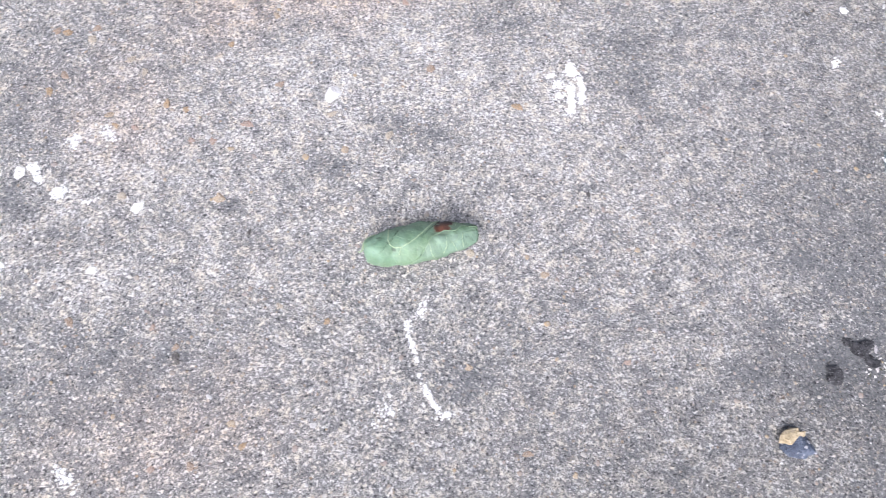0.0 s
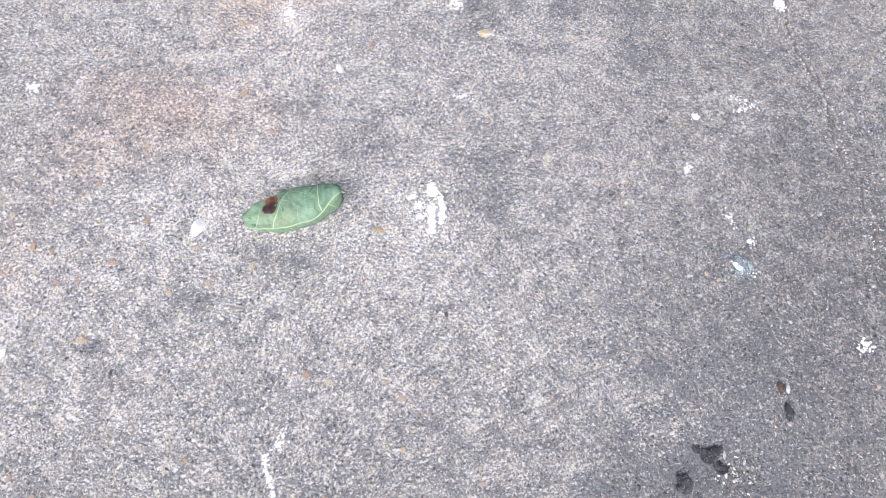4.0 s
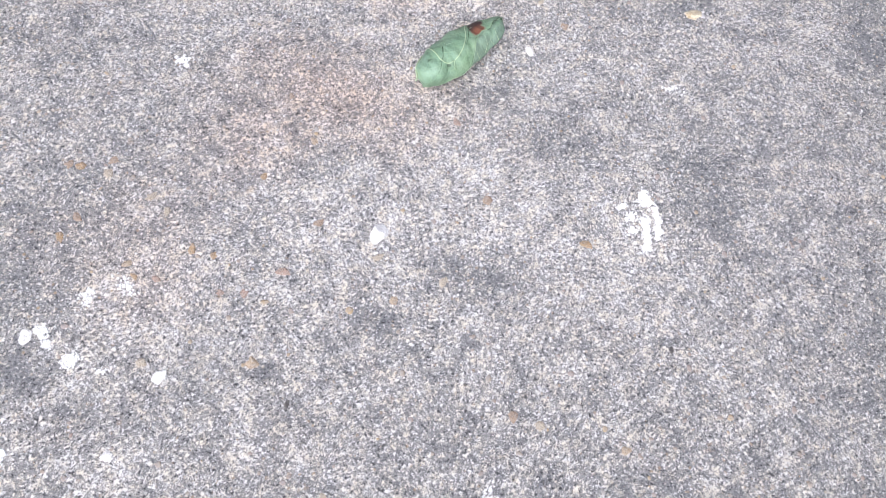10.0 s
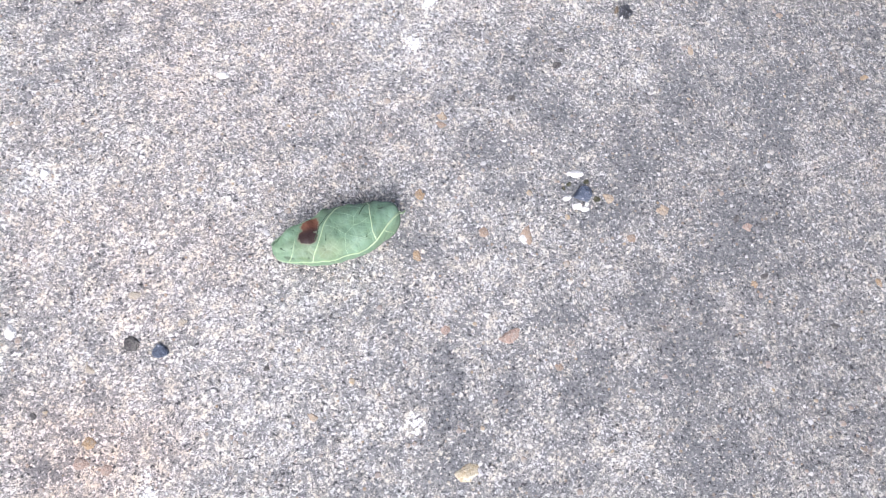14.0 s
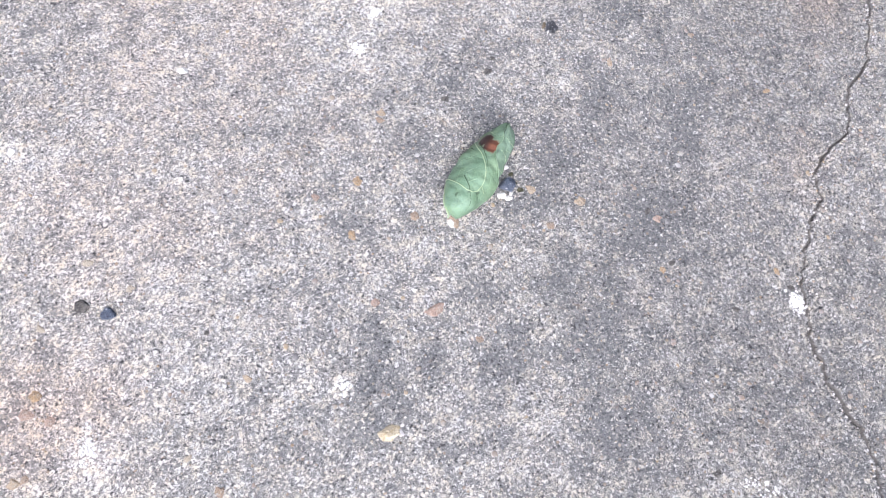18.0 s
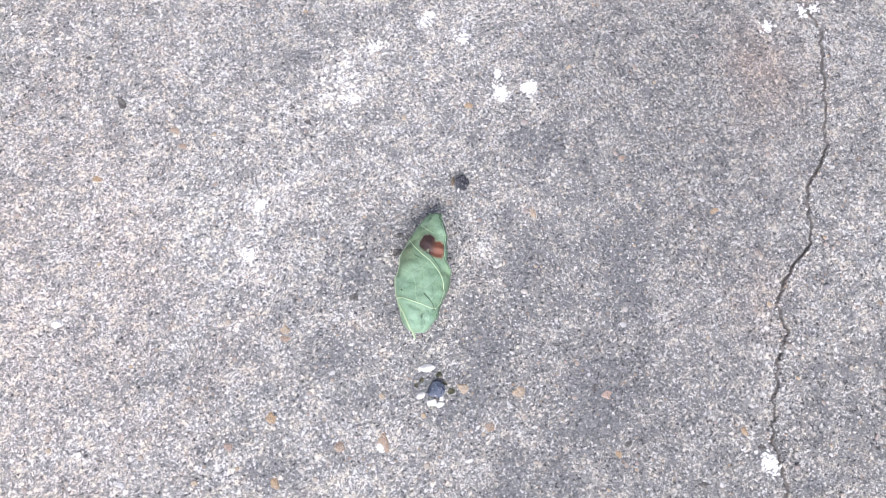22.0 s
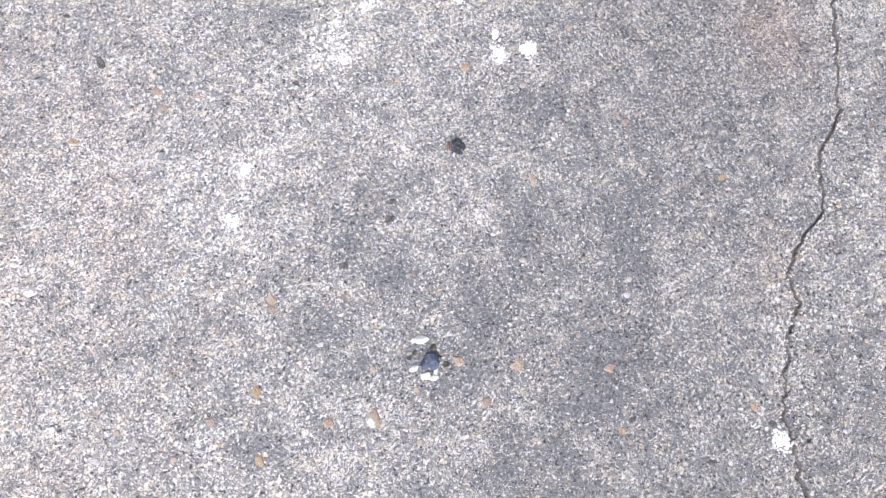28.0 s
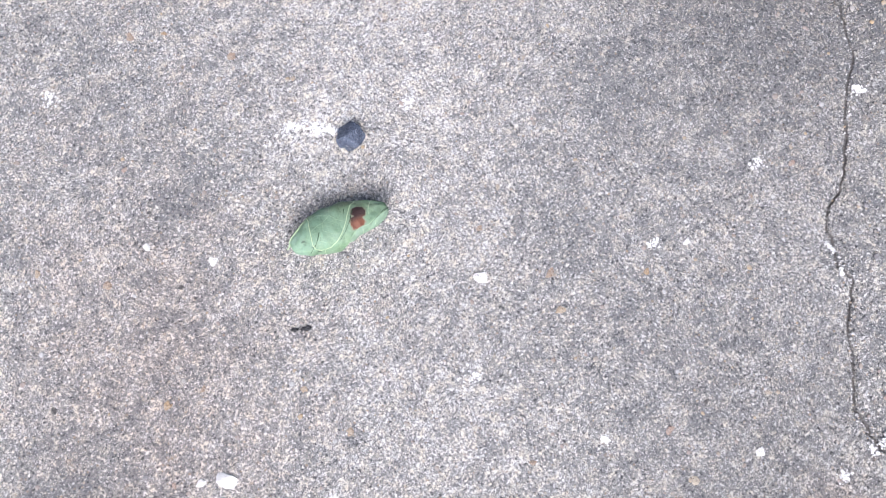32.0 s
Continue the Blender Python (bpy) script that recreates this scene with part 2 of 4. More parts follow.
def plain(name, colour, roughness=0.7, spread=0.35, scale=300.0):
    m = Nodes(name, roughness)
    m.colour(m.mix(m.noise(scale), tuple(c * (1 - spread) for c in colour), tuple(min(1, c * (1 + spread)) for c in colour)))
    m.bump(m.noise(scale * 2), 0.0003, 0.5)
    return m.mat


def glass_mat():
    m = Nodes("pale_glass", 0.12)
    m.colour((0.80, 0.90, 0.90))
    m.b.inputs["Transmission Weight"].default_value = 0.8
    m.b.inputs["IOR"].default_value = 1.5
    m.bump(m.noise(220.0), 0.0008, 0.7)
    return m.mat


CONCRETE, GRAIN, PEBBLE, LEAF, GLASS = concrete(), grain_mat(), pebble_mat(), leaf_mat(), glass_mat()
VEIN = plain("leaf_vein", (0.42, 0.53, 0.32), 0.55, 0.18)
MARGIN = plain("leaf_margin", (0.30, 0.42, 0.265), 0.6, 0.2)
CREASE_SHADE = plain("leaf_crease_shade", (0.05, 0.085, 0.045), 0.8)
SLATE = stone_mat("dark_stone", (0.060, 0.074, 0.108), (0.150, 0.176, 0.230), 140.0, 0.6, 0.0014, 0.6)
TAR = stone_mat("black_crumb", (0.025, 0.024, 0.027), (0.10, 0.097, 0.098), 240.0, 0.85, 0.0016, 0.4)
SEED = stone_mat("brown_husk", (0.022, 0.022, 0.026), (0.085, 0.088, 0.10), 330.0, 0.4, 0.0012, 0.8)
PIT = stone_mat("pit_dirt", (0.06, 0.057, 0.055), (0.20, 0.185, 0.165), 380.0, 0.9, 0.0008)
MOSS = stone_mat("moss_dirt", (0.04, 0.045, 0.025), (0.14, 0.13, 0.08), 380.0, 0.95, 0.0015)
CHALK = stone_mat("white_crust", (0.78, 0.775, 0.745), (0.90, 0.895, 0.87), 420.0, 0.9, 0.0003)
QUARTZ = stone_mat("white_pebble", (0.72, 0.70, 0.65), (0.88, 0.87, 0.83), 320.0, 0.6, 0.0006)
CREAM_WHITE = stone_mat("pinkish_chip", (0.42, 0.40, 0.39), (0.74, 0.71, 0.69), 300.0, 0.7, 0.0008)
FROST = stone_mat("frosty_crystal", (0.30, 0.31, 0.34), (0.74, 0.74, 0.74), 520.0, 0.4, 0.0010)
CREAM = stone_mat("cream_chip", (0.42, 0.33, 0.19), (0.60, 0.50, 0.33), 260.0, 0.7, 0.0006)


# ---- building helpers ----
def part(name, bm, material, parent, label=""):
    me = bpy.data.meshes.new(name)
    bm.normal_update()
    bm.to_mesh(me)
    bm.free()
    me.materials.append(material)
    ob = new(name, me)
    ob.parent = parent
    return tagged(ob, label=label)


def seg(px, py, x0, y0, x1, y1):
    """Distance of points from a straight piece."""
    dx, dy = x1 - x0, y1 - y0
    u = np.clip(((px - x0) * dx + (py - y0) * dy) / (dx * dx + dy * dy), 0, 1)
    return np.hypot(px - x0 - u * dx, py - y0 - u * dy)


def wave(x, y, s, seed=0.0):
    """Cheap smooth noise on arrays, about -1 to 1, with features about 1/s across."""
    out = np.zeros_like(x)
    rng = np.random.RandomState(int(seed * 10) + 7)
    for k in range(7):
        a, f, p = rng.uniform(0, 6.283), s * rng.uniform(2.5, 7.5), rng.uniform(0, 6.283)
        out += np.sin((x * np.cos(a) + y * np.sin(a)) * f + p + 1.3 * np.sin((y * np.cos(a) - x * np.sin(a)) * f * 0.7 + p * 2))
    return out / 4.2


# ---- the slab, with the crack running through it ----
CRACK_LOW = [(0.36, -0.20), (0.375, -0.10), (0.392, -0.016), (0.396, 0.004), (0.406, 0.020), (0.410, 0.048), (0.417, 0.062), (0.424, 0.079),
             (0.429, 0.101), (0.442, 0.127), (0.430, 0.149), (0.428, 0.172), (0.429, 0.209), (0.420, 0.234), (0.419, 0.263), (0.423, 0.285),
             (0.419, 0.310), (0.409, 0.337), (0.408, 0.367), (0.412, 0.397), (0.420, 0.416), (0.432, 0.433), (0.4435, 0.451)]
CRACK_HIGH = [(0.4435, 0.466), (0.453, 0.477), (0.481, 0.495), (0.4845, 0.509), (0.491, 0.526), (0.508, 0.538), (0.516, 0.555), (0.525, 0.573),
              (0.535, 0.599), (0.5435, 0.618), (0.540, 0.640), (0.542, 0.661), (0.5565, 0.685), (0.570, 0.707), (0.5915, 0.7305), (0.5895, 0.7445),
              (0.594, 0.754), (0.599, 0.769), (0.6075, 0.7785), (0.621, 0.784), (0.632, 0.793), (0.652, 0.817), (0.669, 0.8415), (0.6885, 0.856),
              (0.698, 0.880), (0.7045, 0.908), (0.76, 0.98), (0.83, 1.10)]
CRACK = CRACK_LOW + CRACK_HIGH
SIDE_CRACKS = [[(0.541, 0.632), (0.527, 0.622), (0.5245, 0.607), (0.525, 0.595), (0.530, 0.585)],
               [(0.633, 0.795), (0.6234, 0.7795), (0.6224, 0.7683), (0.6174, 0.7552)]]
cx, cy = np.array(CRACK).T


def crack_x(y):
    x = np.interp(y, cy, cx)
    x = np.where(y > cy[-1], cx[-1] + (y - cy[-1]) * 0.4, np.where(y < cy[0], cx[0] + (y - cy[0]) * 0.2, x))
    near = np.exp(-((y - 0.5) / 1.2) ** 4)
    return x + near * (0.0018 * wave(y, y * 0, 38.0, 1) + 0.0012 * wave(y, y * 0, 130.0, 2) + 0.0007 * wave(y, y * 0, 330.0, 12))


def blobs(x, y, spots):
    out = np.zeros_like(x)
    for bx, by, rx, ry, turn, s in spots:
        c, n = math.cos(radians(turn)), math.sin(radians(turn))
        u, v = ((x - bx) * c + (y - by) * n) / rx, ((y - by) * c - (x - bx) * n) / ry
        out = np.maximum(out, s * np.exp(-(u * u + v * v)))
    return out


# patches worn to smooth paste, stains, chalky spots and rusty zones: (x, y, half sizes, turn, amount)
BARE = [(0.19, 0.518, 0.014, 0.010, 20, 0.8), (0.141, 0.377, 0.012, 0.018, -20, 0.7), (0.150, 0.362, 0.010, 0.020, -30, 0.7), (0.185, 0.518, 0.013, 0.012, 0, 0.7),
        (0.274, 0.500, 0.012, 0.022, 0, 0.85), (0.252, 0.471, 0.020, 0.012, 10, 0.6), (0.324, 0.446, 0.022, 0.018, 20, 0.8), (0.379, 0.537, 0.008, 0.014, 0, 0.6),
        (0.337, 0.603, 0.016, 0.010, 20, 0.6), (0.142, 0.472, 0.014, 0.010, 0, 0.5), (0.369, 0.512, 0.008, 0.030, -8, 0.6), (0.241, 0.578, 0.012, 0.008, 0, 0.6),
        (0.215, 0.559, 0.016, 0.010, 20, 0.7), (0.237, 0.531, 0.014, 0.016, 0, 0.7), (0.314, 0.537, 0.010, 0.018, -20, 0.6), (0.201, 0.491, 0.014, 0.008, 0, 0.6),
        (0.351, 0.600, 0.014, 0.010, 0, 0.5), (0.263, 0.418, 0.020, 0.012, 30, 0.5), (0.276, 0.382, 0.020, 0.026, -10, 0.6), (0.271, 0.332, 0.018, 0.022, 0, 0.6),
        (0.363, 0.520, 0.012, 0.030, -10, 0.6), (0.306, 0.526, 0.008, 0.018, 0, 0.6), (0.219, 0.380, 0.014, 0.020, -20, 0.6), (0.177, 0.385, 0.010, 0.016, -20, 0.6),
        (0.149, 0.396, 0.010, 0.014, 0, 0.6), (0.213, 0.418, 0.014, 0.012, 0, 0.5), (0.289, 0.395, 0.010, 0.030, -6, 0.6), (0.246, 0.083, 0.010, 0.020, 40, 0.7),
        (0.265, 0.070, 0.018, 0.008, 30, 0.7), (0.212, 0.035, 0.012, 0.018, -30, 0.6), (0.200, 0.009, 0.016, 0.012, 0, 0.6), (0.142, 0.234, 0.020, 0.014, 0, 0.6),
        (0.014, 0.280, 0.016, 0.010, 0, 0.5), (0.010, 0.160, 0.020, 0.012, 20, 0.6), (-0.019, 0.166, 0.012, 0.010, 0, 0.6), (-0.055, 0.130, 0.016, 0.010, 0, 0.5),
        (0.052, 0.246, 0.020, 0.014, 0, 0.5), (-0.116, 0.104, 0.006, 0.005, 0, 0.9), (-0.244, 0.102, 0.020, 0.014, 0, 0.7), (0.030, 0.000, 0.018, 0.010, 20, 0.8),
        (-0.130, 0.012, 0.008, 0.006, 0, 0.8), (-0.048, 0.388, 0.006, 0.006, 0, 0.9), (0.143, 0.208, 0.020, 0.026, 0, 0.5), (0.190, 0.519, 0.010, 0.014, 30, 0.6)]
STAINS = [(0.238, 0.488, 0.012, 0.009, 0, 0.9), (0.26, 0.02, 0.03, 0.02, 20, 0.9), (0.30, 0.06, 0.06, 0.09, 10, 0.4), (0.234, 0.574, 0.028, 0.012, 20, 0.4), (-0.315, 0.306, 0.018, 0.008, 40, 0.9),
          (-0.322, 0.262, 0.016, 0.012, 0, 0.8), (0.512, 0.425, 0.02, 0.015, 0, 0.9), (0.236, 1.014, 0.03, 0.02, 20, 0.4), (0.07, 0.86, 0.06, 0.04, 20, 0.35),
          (-0.17, 0.005, 0.06, 0.03, 10, 0.4), (0.45, 0.88, 0.03, 0.05, -30, 0.35), (0.52, 0.92, 0.03, 0.05, -30, 0.35), (-0.24, 0.16, 0.03, 0.06, 0, 0.35)]
LIME = [(0.25, 0.676, 0.032, 0.017, 20, 0.55), (0.32, 0.69, 0.03, 0.02, 0, 0.3), (0.175, 0.60, 0.016, 0.03, -30, 0.3), (0.345, 0.29, 0.03, 0.02, 0, 0.4),
        (0.525, 0.63, 0.03, 0.05, 20, 0.3), (0.33, 1.01, 0.03, 0.016, 10, 0.6), (-0.004, 0.365, 0.014, 0.022, 0, 0.5), (-0.20, 0.14, 0.04, 0.03, 0, 0.4),
        (0.425, 0.43, 0.012, 0.04, -20, 0.5), (-0.049, 0.532, 0.010, 0.020, -30, 0.6), (0.128, 0.377, 0.010, 0.010, 0, 0.8), (0.036, 0.587, 0.020, 0.016, 0, 0.5),
        (0.240, 0.347, 0.016, 0.012, 0, 0.6), (-0.187, 0.050, 0.020, 0.016, 0, 0.5), (0.380, 0.487, 0.010, 0.020, -10, 0.5)]
WARM = [(-0.085, 0.275, 0.07, 0.035, -10, 0.9), (-0.13, 0.245, 0.05, 0.03, 20, 0.7), (-0.19, 0.17, 0.05, 0.05, 0, 0.4), (-0.03, 0.385, 0.05, 0.05, 0, 0.8),
        (0.494, 0.606, 0.025, 0.03, 0, 0.8), (0.433, 0.474, 0.02, 0.03, 0, 0.4), (0.05, 0.62, 0.10, 0.16, 0, 0.35), (0.16, 0.92, 0.10, 0.14, -20, 0.5),
        (-0.13, -0.03, 0.08, 0.04, 0, 0.5), (0.0, 0.48, 0.07, 0.06, 0, 0.45)]


# broad darker and paler zones: weathering, with uneven light painted into the slab
WORN_SHADED = [(0.41, 0.11, 0.16, 0.27, 0, 0.7), (0.36, 0.44, 0.12, 0.10, -8, 0.30), (0.74, 0.98, 0.16, 0.22, -30, 0.8), (0.20, -0.08, 0.20, 0.10, 0, 0.6),
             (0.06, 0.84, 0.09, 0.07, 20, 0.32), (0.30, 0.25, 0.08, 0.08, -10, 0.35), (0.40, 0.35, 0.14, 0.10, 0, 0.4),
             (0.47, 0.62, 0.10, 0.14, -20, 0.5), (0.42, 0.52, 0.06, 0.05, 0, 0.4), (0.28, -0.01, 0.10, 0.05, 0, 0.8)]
WORN_LIT = [(0.02, 0.46, 0.12, 0.16, 0, 0.5), (0.0, 0.19, 0.17, 0.08, 0, 0.6), (0.10, 0.62, 0.12, 0.13, 0, 0.4), (0.40, 1.0, 0.12, 0.16, -30, 0.5),
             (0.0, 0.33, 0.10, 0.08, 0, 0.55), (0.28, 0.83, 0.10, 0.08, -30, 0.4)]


def slab_height(x, y):
    return 0.0007 * wave(x, y, 5.0, 3) + 0.0004 * wave(x, y, 16.0, 4) + 0.00022 * wave(x, y, 60.0, 5)


def build_ground():
    ys = np.concatenate([-np.geomspace(60, 0.6, 22), np.arange(-0.5, -0.2, 0.02), np.arange(-0.2, 1.45, 0.0014), np.arange(1.45, 2.0, 0.03), np.geomspace(2.1, 60, 20)])
    half = np.concatenate([[0.0003, 0.0008, 0.0013, 0.0018, 0.0024, 0.0032, 0.0042], np.arange(0.0055, 0.028, 0.0016), np.arange(0.03, 0.75, 0.009), np.arange(0.76, 1.2, 0.04), np.geomspace(1.3, 60, 20)])
    xs = np.concatenate([-half[::-1], [0.0], half])
    O, Y = np.meshgrid(xs, ys)
    X = O + crack_x(Y)
    near = np.exp(-((Y - 0.5) / 1.1) ** 6)
    width = (0.0010 + 0.0005 * wave(Y, Y * 0, 30.0, 6) + 0.0004 * wave(Y, Y * 0, 110.0, 8) + 0.00035 * wave(Y, O * 50, 260.0, 13)).clip(0.0007, 0.0024)
    width = width * (1 + 0.45 * np.exp(-((Y - 0.33) / 0.055) ** 4))
    width = np.where(Y > 0.46, (width * 0.8 + 0.0005).clip(0.0009, 0.0020), width + 0.0002)
    # keep the gap as wide where the crack runs aslant
    slope = np.gradient(crack_x(ys), ys)
    width = 0.86 * width * np.sqrt(1 + np.clip(slope, -2.6, 2.6) ** 2)[:, None]
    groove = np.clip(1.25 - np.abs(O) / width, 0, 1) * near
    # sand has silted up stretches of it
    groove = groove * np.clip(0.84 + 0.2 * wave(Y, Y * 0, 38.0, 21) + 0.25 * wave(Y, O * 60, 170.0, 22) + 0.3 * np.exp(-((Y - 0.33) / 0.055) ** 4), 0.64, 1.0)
    lip = np.exp(-((np.abs(O) - width) / 0.0016) ** 2) * near
    side = np.full_like(X, 1.0)
    for line in SIDE_CRACKS:
        for (x0, y0), (x1, y1) in zip(line, line[1:]):
            side = np.minimum(side, seg(X + 0.0012 * wave(X, Y, 60.0, 9), Y, x0, y0, x1, y1))
    thin = np.clip(1 - side / 0.0013, 0, 1)
    Z = slab_height(X, Y) * near - 0.0026 * groove - 0.0016 * thin - 0.0009 * lip * (0.5 + 0.5 * wave(X, Y, 45.0, 11))
    # the part beyond the crack has sunk a little
    Z -= 0.0012 * near * (O > width) * np.clip((O - width) / 0.003, 0, 1)
    nr, nc = X.shape
    verts = np.stack([X, Y, Z], -1).reshape(-1, 3)
    i = (np.arange(nr - 1)[:, None] * nc + np.arange(nc - 1)).ravel()
    faces = np.stack([i, i + 1, i + nc + 1, i + nc], 1)
    me = bpy.data.meshes.new("ground")
    me.vertices.add(len(verts))
    me.vertices.foreach_set("co", verts.ravel())
    me.loops.add(faces.size)
    me.loops.foreach_set("vertex_index", faces.ravel().astype(np.int32))
    me.polygons.add(len(faces))
    me.polygons.foreach_set("loop_start", np.arange(0, faces.size, 4, dtype=np.int32))
    me.polygons.foreach_set("use_smooth", np.ones(len(faces), bool))
    me.update()
    tone = 0.5 + 0.42 * blobs(X, Y, WORN_LIT) - 0.42 * blobs(X, Y, WORN_SHADED)
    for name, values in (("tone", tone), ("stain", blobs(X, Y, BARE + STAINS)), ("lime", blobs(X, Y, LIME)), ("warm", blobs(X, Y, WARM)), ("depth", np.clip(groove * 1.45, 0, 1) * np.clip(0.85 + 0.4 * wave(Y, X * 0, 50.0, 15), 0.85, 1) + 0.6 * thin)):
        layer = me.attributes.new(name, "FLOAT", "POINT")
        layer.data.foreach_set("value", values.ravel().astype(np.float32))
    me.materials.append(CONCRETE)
    return tagged(new("ground", me), "weathered grey concrete slab with exposed sand and a long crack", "pavement", kind="structure")


ground = build_ground()


def build_grains(count):
    """Loose low domes of sand and fine gravel, set in the slab's skin, as one mesh."""
    rng = np.random.RandomState(5)
    x, y = rng.uniform(-0.42, 0.95, count), rng.uniform(-0.14, 1.32, count)
    keep = (x > 0.62 * (y - 0.72) - 0.40) & (x < 0.55 * y + 0.48) & (np.abs(x - crack_x(y)) > 0.0035)
    x, y = x[keep], y[keep]
    r = 0.00038 + 0.0010 * rng.beta(1.3, 5.0, len(x))
    # crumbs broken off along both lips of the crack
    ey = rng.uniform(-0.1, 1.2, 1500)
    ex = crack_x(ey) + rng.choice([-1, 1], 1500) * (0.0018 + np.abs(rng.normal(0, 0.0016, 1500)))
    x, y, r = np.concatenate([x, ex]), np.concatenate([y, ey]), np.concatenate([r, rng.uniform(0.0004, 0.0010, 1500)])
    n = len(x)
    k = 6
    a = np.arange(k) * 2 * math.pi / k
    ang = a[None] + rng.uniform(0, 6.28, n)[:, None]
    rr = r[:, None] * rng.uniform(0.75, 1.25, (n, k))
    sx, turn = rng.uniform(0.65, 1.0, n)[:, None], rng.uniform(0, 6.28, n)[:, None]
    px, py = rr * np.cos(ang), rr * np.sin(ang) * sx
    qx, qy = px * np.cos(turn) - py * np.sin(turn), px * np.sin(turn) + py * np.cos(turn)
    z0 = slab_height(x, y)
    high = (r * rng.uniform(0.25, 0.75, n))
    low = np.stack([x[:, None] + qx, y[:, None] + qy, np.repeat((z0 - 0.0003)[:, None], k, 1)], -1)
    top = np.stack([x[:, None] + qx * 0.6, y[:, None] + qy * 0.6, z0[:, None] + high[:, None] * rng.uniform(0.8, 1.2, (n, k))], -1)
    verts = np.concatenate([low, top], 1).reshape(-1, 3)
    base = (np.arange(n) * 2 * k)[:, None]
    j = np.arange(k)
    quads = np.stack([j, (j + 1) % k, (j + 1) % k + k, j + k], 1)
    quads = (base[:, :, None] + quads[None]).reshape(-1)
    caps = (base + k + j[None]).reshape(-1)
    me = bpy.data.meshes.new("sand_grains")
    me.vertices.add(len(verts))
    me.vertices.foreach_set("co", verts.ravel())
    me.loops.add(len(quads) + len(caps))
    me.loops.foreach_set("vertex_index", np.concatenate([quads, caps]).astype(np.int32))
    me.polygons.add(n * k + n)
    me.polygons.foreach_set("loop_start", np.concatenate([np.arange(n * k) * 4, n * k * 4 + np.arange(n) * k]).astype(np.int32))
    me.update()
    me.materials.append(GRAIN)
    return tagged(new("sand_grains", me), "fine white, tan and grey sand grains set in concrete", "sand", kind="stuff")


build_grains(46000)


def aggregate_mat():
    m = Nodes("aggregate", 0.8)
    c = m.ramp(m.n("NewGeometry").outputs["Random Per Island"], (0.0, (0.36, 0.28, 0.21)), (0.2, (0.44, 0.36, 0.27)), (0.38, (0.40, 0.31, 0.25)), (0.55, (0.50, 0.46, 0.40)),
               (0.68, (0.20, 0.19, 0.19)), (0.78, (0.60, 0.585, 0.56)), (0.9, (0.52, 0.38, 0.20)), constant=True)
    m.colour(m.mix(m.ramp(m.noise(420.0, 5.0, 0.7), (0.35, 0.0), (0.65, 0.75)), c, (0.40, 0.385, 0.365)))
    m.bump(m.noise(600.0), 0.0006, 0.8)
    return m.mat


def build_aggregate(count):
    """Rounded gravel worn flush with the skin, as one mesh."""
    rnd = np.random.RandomState(9)
    x, y = rnd.uniform(-0.38, 0.85, count), rnd.uniform(-0.12, 1.25, count)
    keep = (x > 0.62 * (y - 0.72) - 0.38) & (x < 0.55 * y + 0.46) & (np.abs(x - crack_x(y)) > 0.004)
    x, y = x[keep], y[keep]
    n, k = len(x), 9
    r = 0.0010 + 0.0016 * rnd.beta(1.4, 3.2, n)
    ang = np.arange(k)[None] * 2 * math.pi / k + rnd.uniform(0, 6.28, n)[:, None]
    rr = r[:, None] * rnd.uniform(0.82, 1.18, (n, k))
    flat, turn = rnd.uniform(0.6, 1.0, n)[:, None], rnd.uniform(0, 6.28, n)[:, None]
    px, py = rr * np.cos(ang), rr * np.sin(ang) * flat
    qx, qy = px * np.cos(turn) - py * np.sin(turn), px * np.sin(turn) + py * np.cos(turn)
    z0, high = slab_height(x, y)[:, None], (r * 0.16)[:, None]
    rings = [np.stack([x[:, None] + qx * f, y[:, None] + qy * f, np.repeat(z0 + high * h - (0.0003 if h == 0 else 0), k, 1)], -1) for f, h in ((1.0, 0), (0.85, 0.7), (0.5, 1.1))]
    verts = np.concatenate(rings, 1).reshape(-1, 3)
    base, j = (np.arange(n) * 3 * k)[:, None], np.arange(k)
    walls = np.concatenate([np.stack([j + o, (j + 1) % k + o, (j + 1) % k + k + o, j + k + o], 1) for o in (0, k)])
    quads = (base[:, :, None] + walls[None]).reshape(-1)
    caps = (base + 2 * k + j[None]).reshape(-1)
    me = bpy.data.meshes.new("gravel")
    me.vertices.add(len(verts))
    me.vertices.foreach_set("co", verts.ravel())
    me.loops.add(len(quads) + len(caps))
    me.loops.foreach_set("vertex_index", np.concatenate([quads, caps]).astype(np.int32))
    me.polygons.add(n * 2 * k + n)
    me.polygons.foreach_set("loop_start", np.concatenate([np.arange(n * 2 * k) * 4, n * 2 * k * 4 + np.arange(n) * k]).astype(np.int32))
    me.polygons.foreach_set("use_smooth", np.ones(n * 2 * k + n, bool))
    me.update()
    me.materials.append(aggregate_mat())
    return tagged(new("gravel", me), "worn tan and grey gravel flush in the concrete", "gravel", kind="stuff")


build_aggregate(3200)


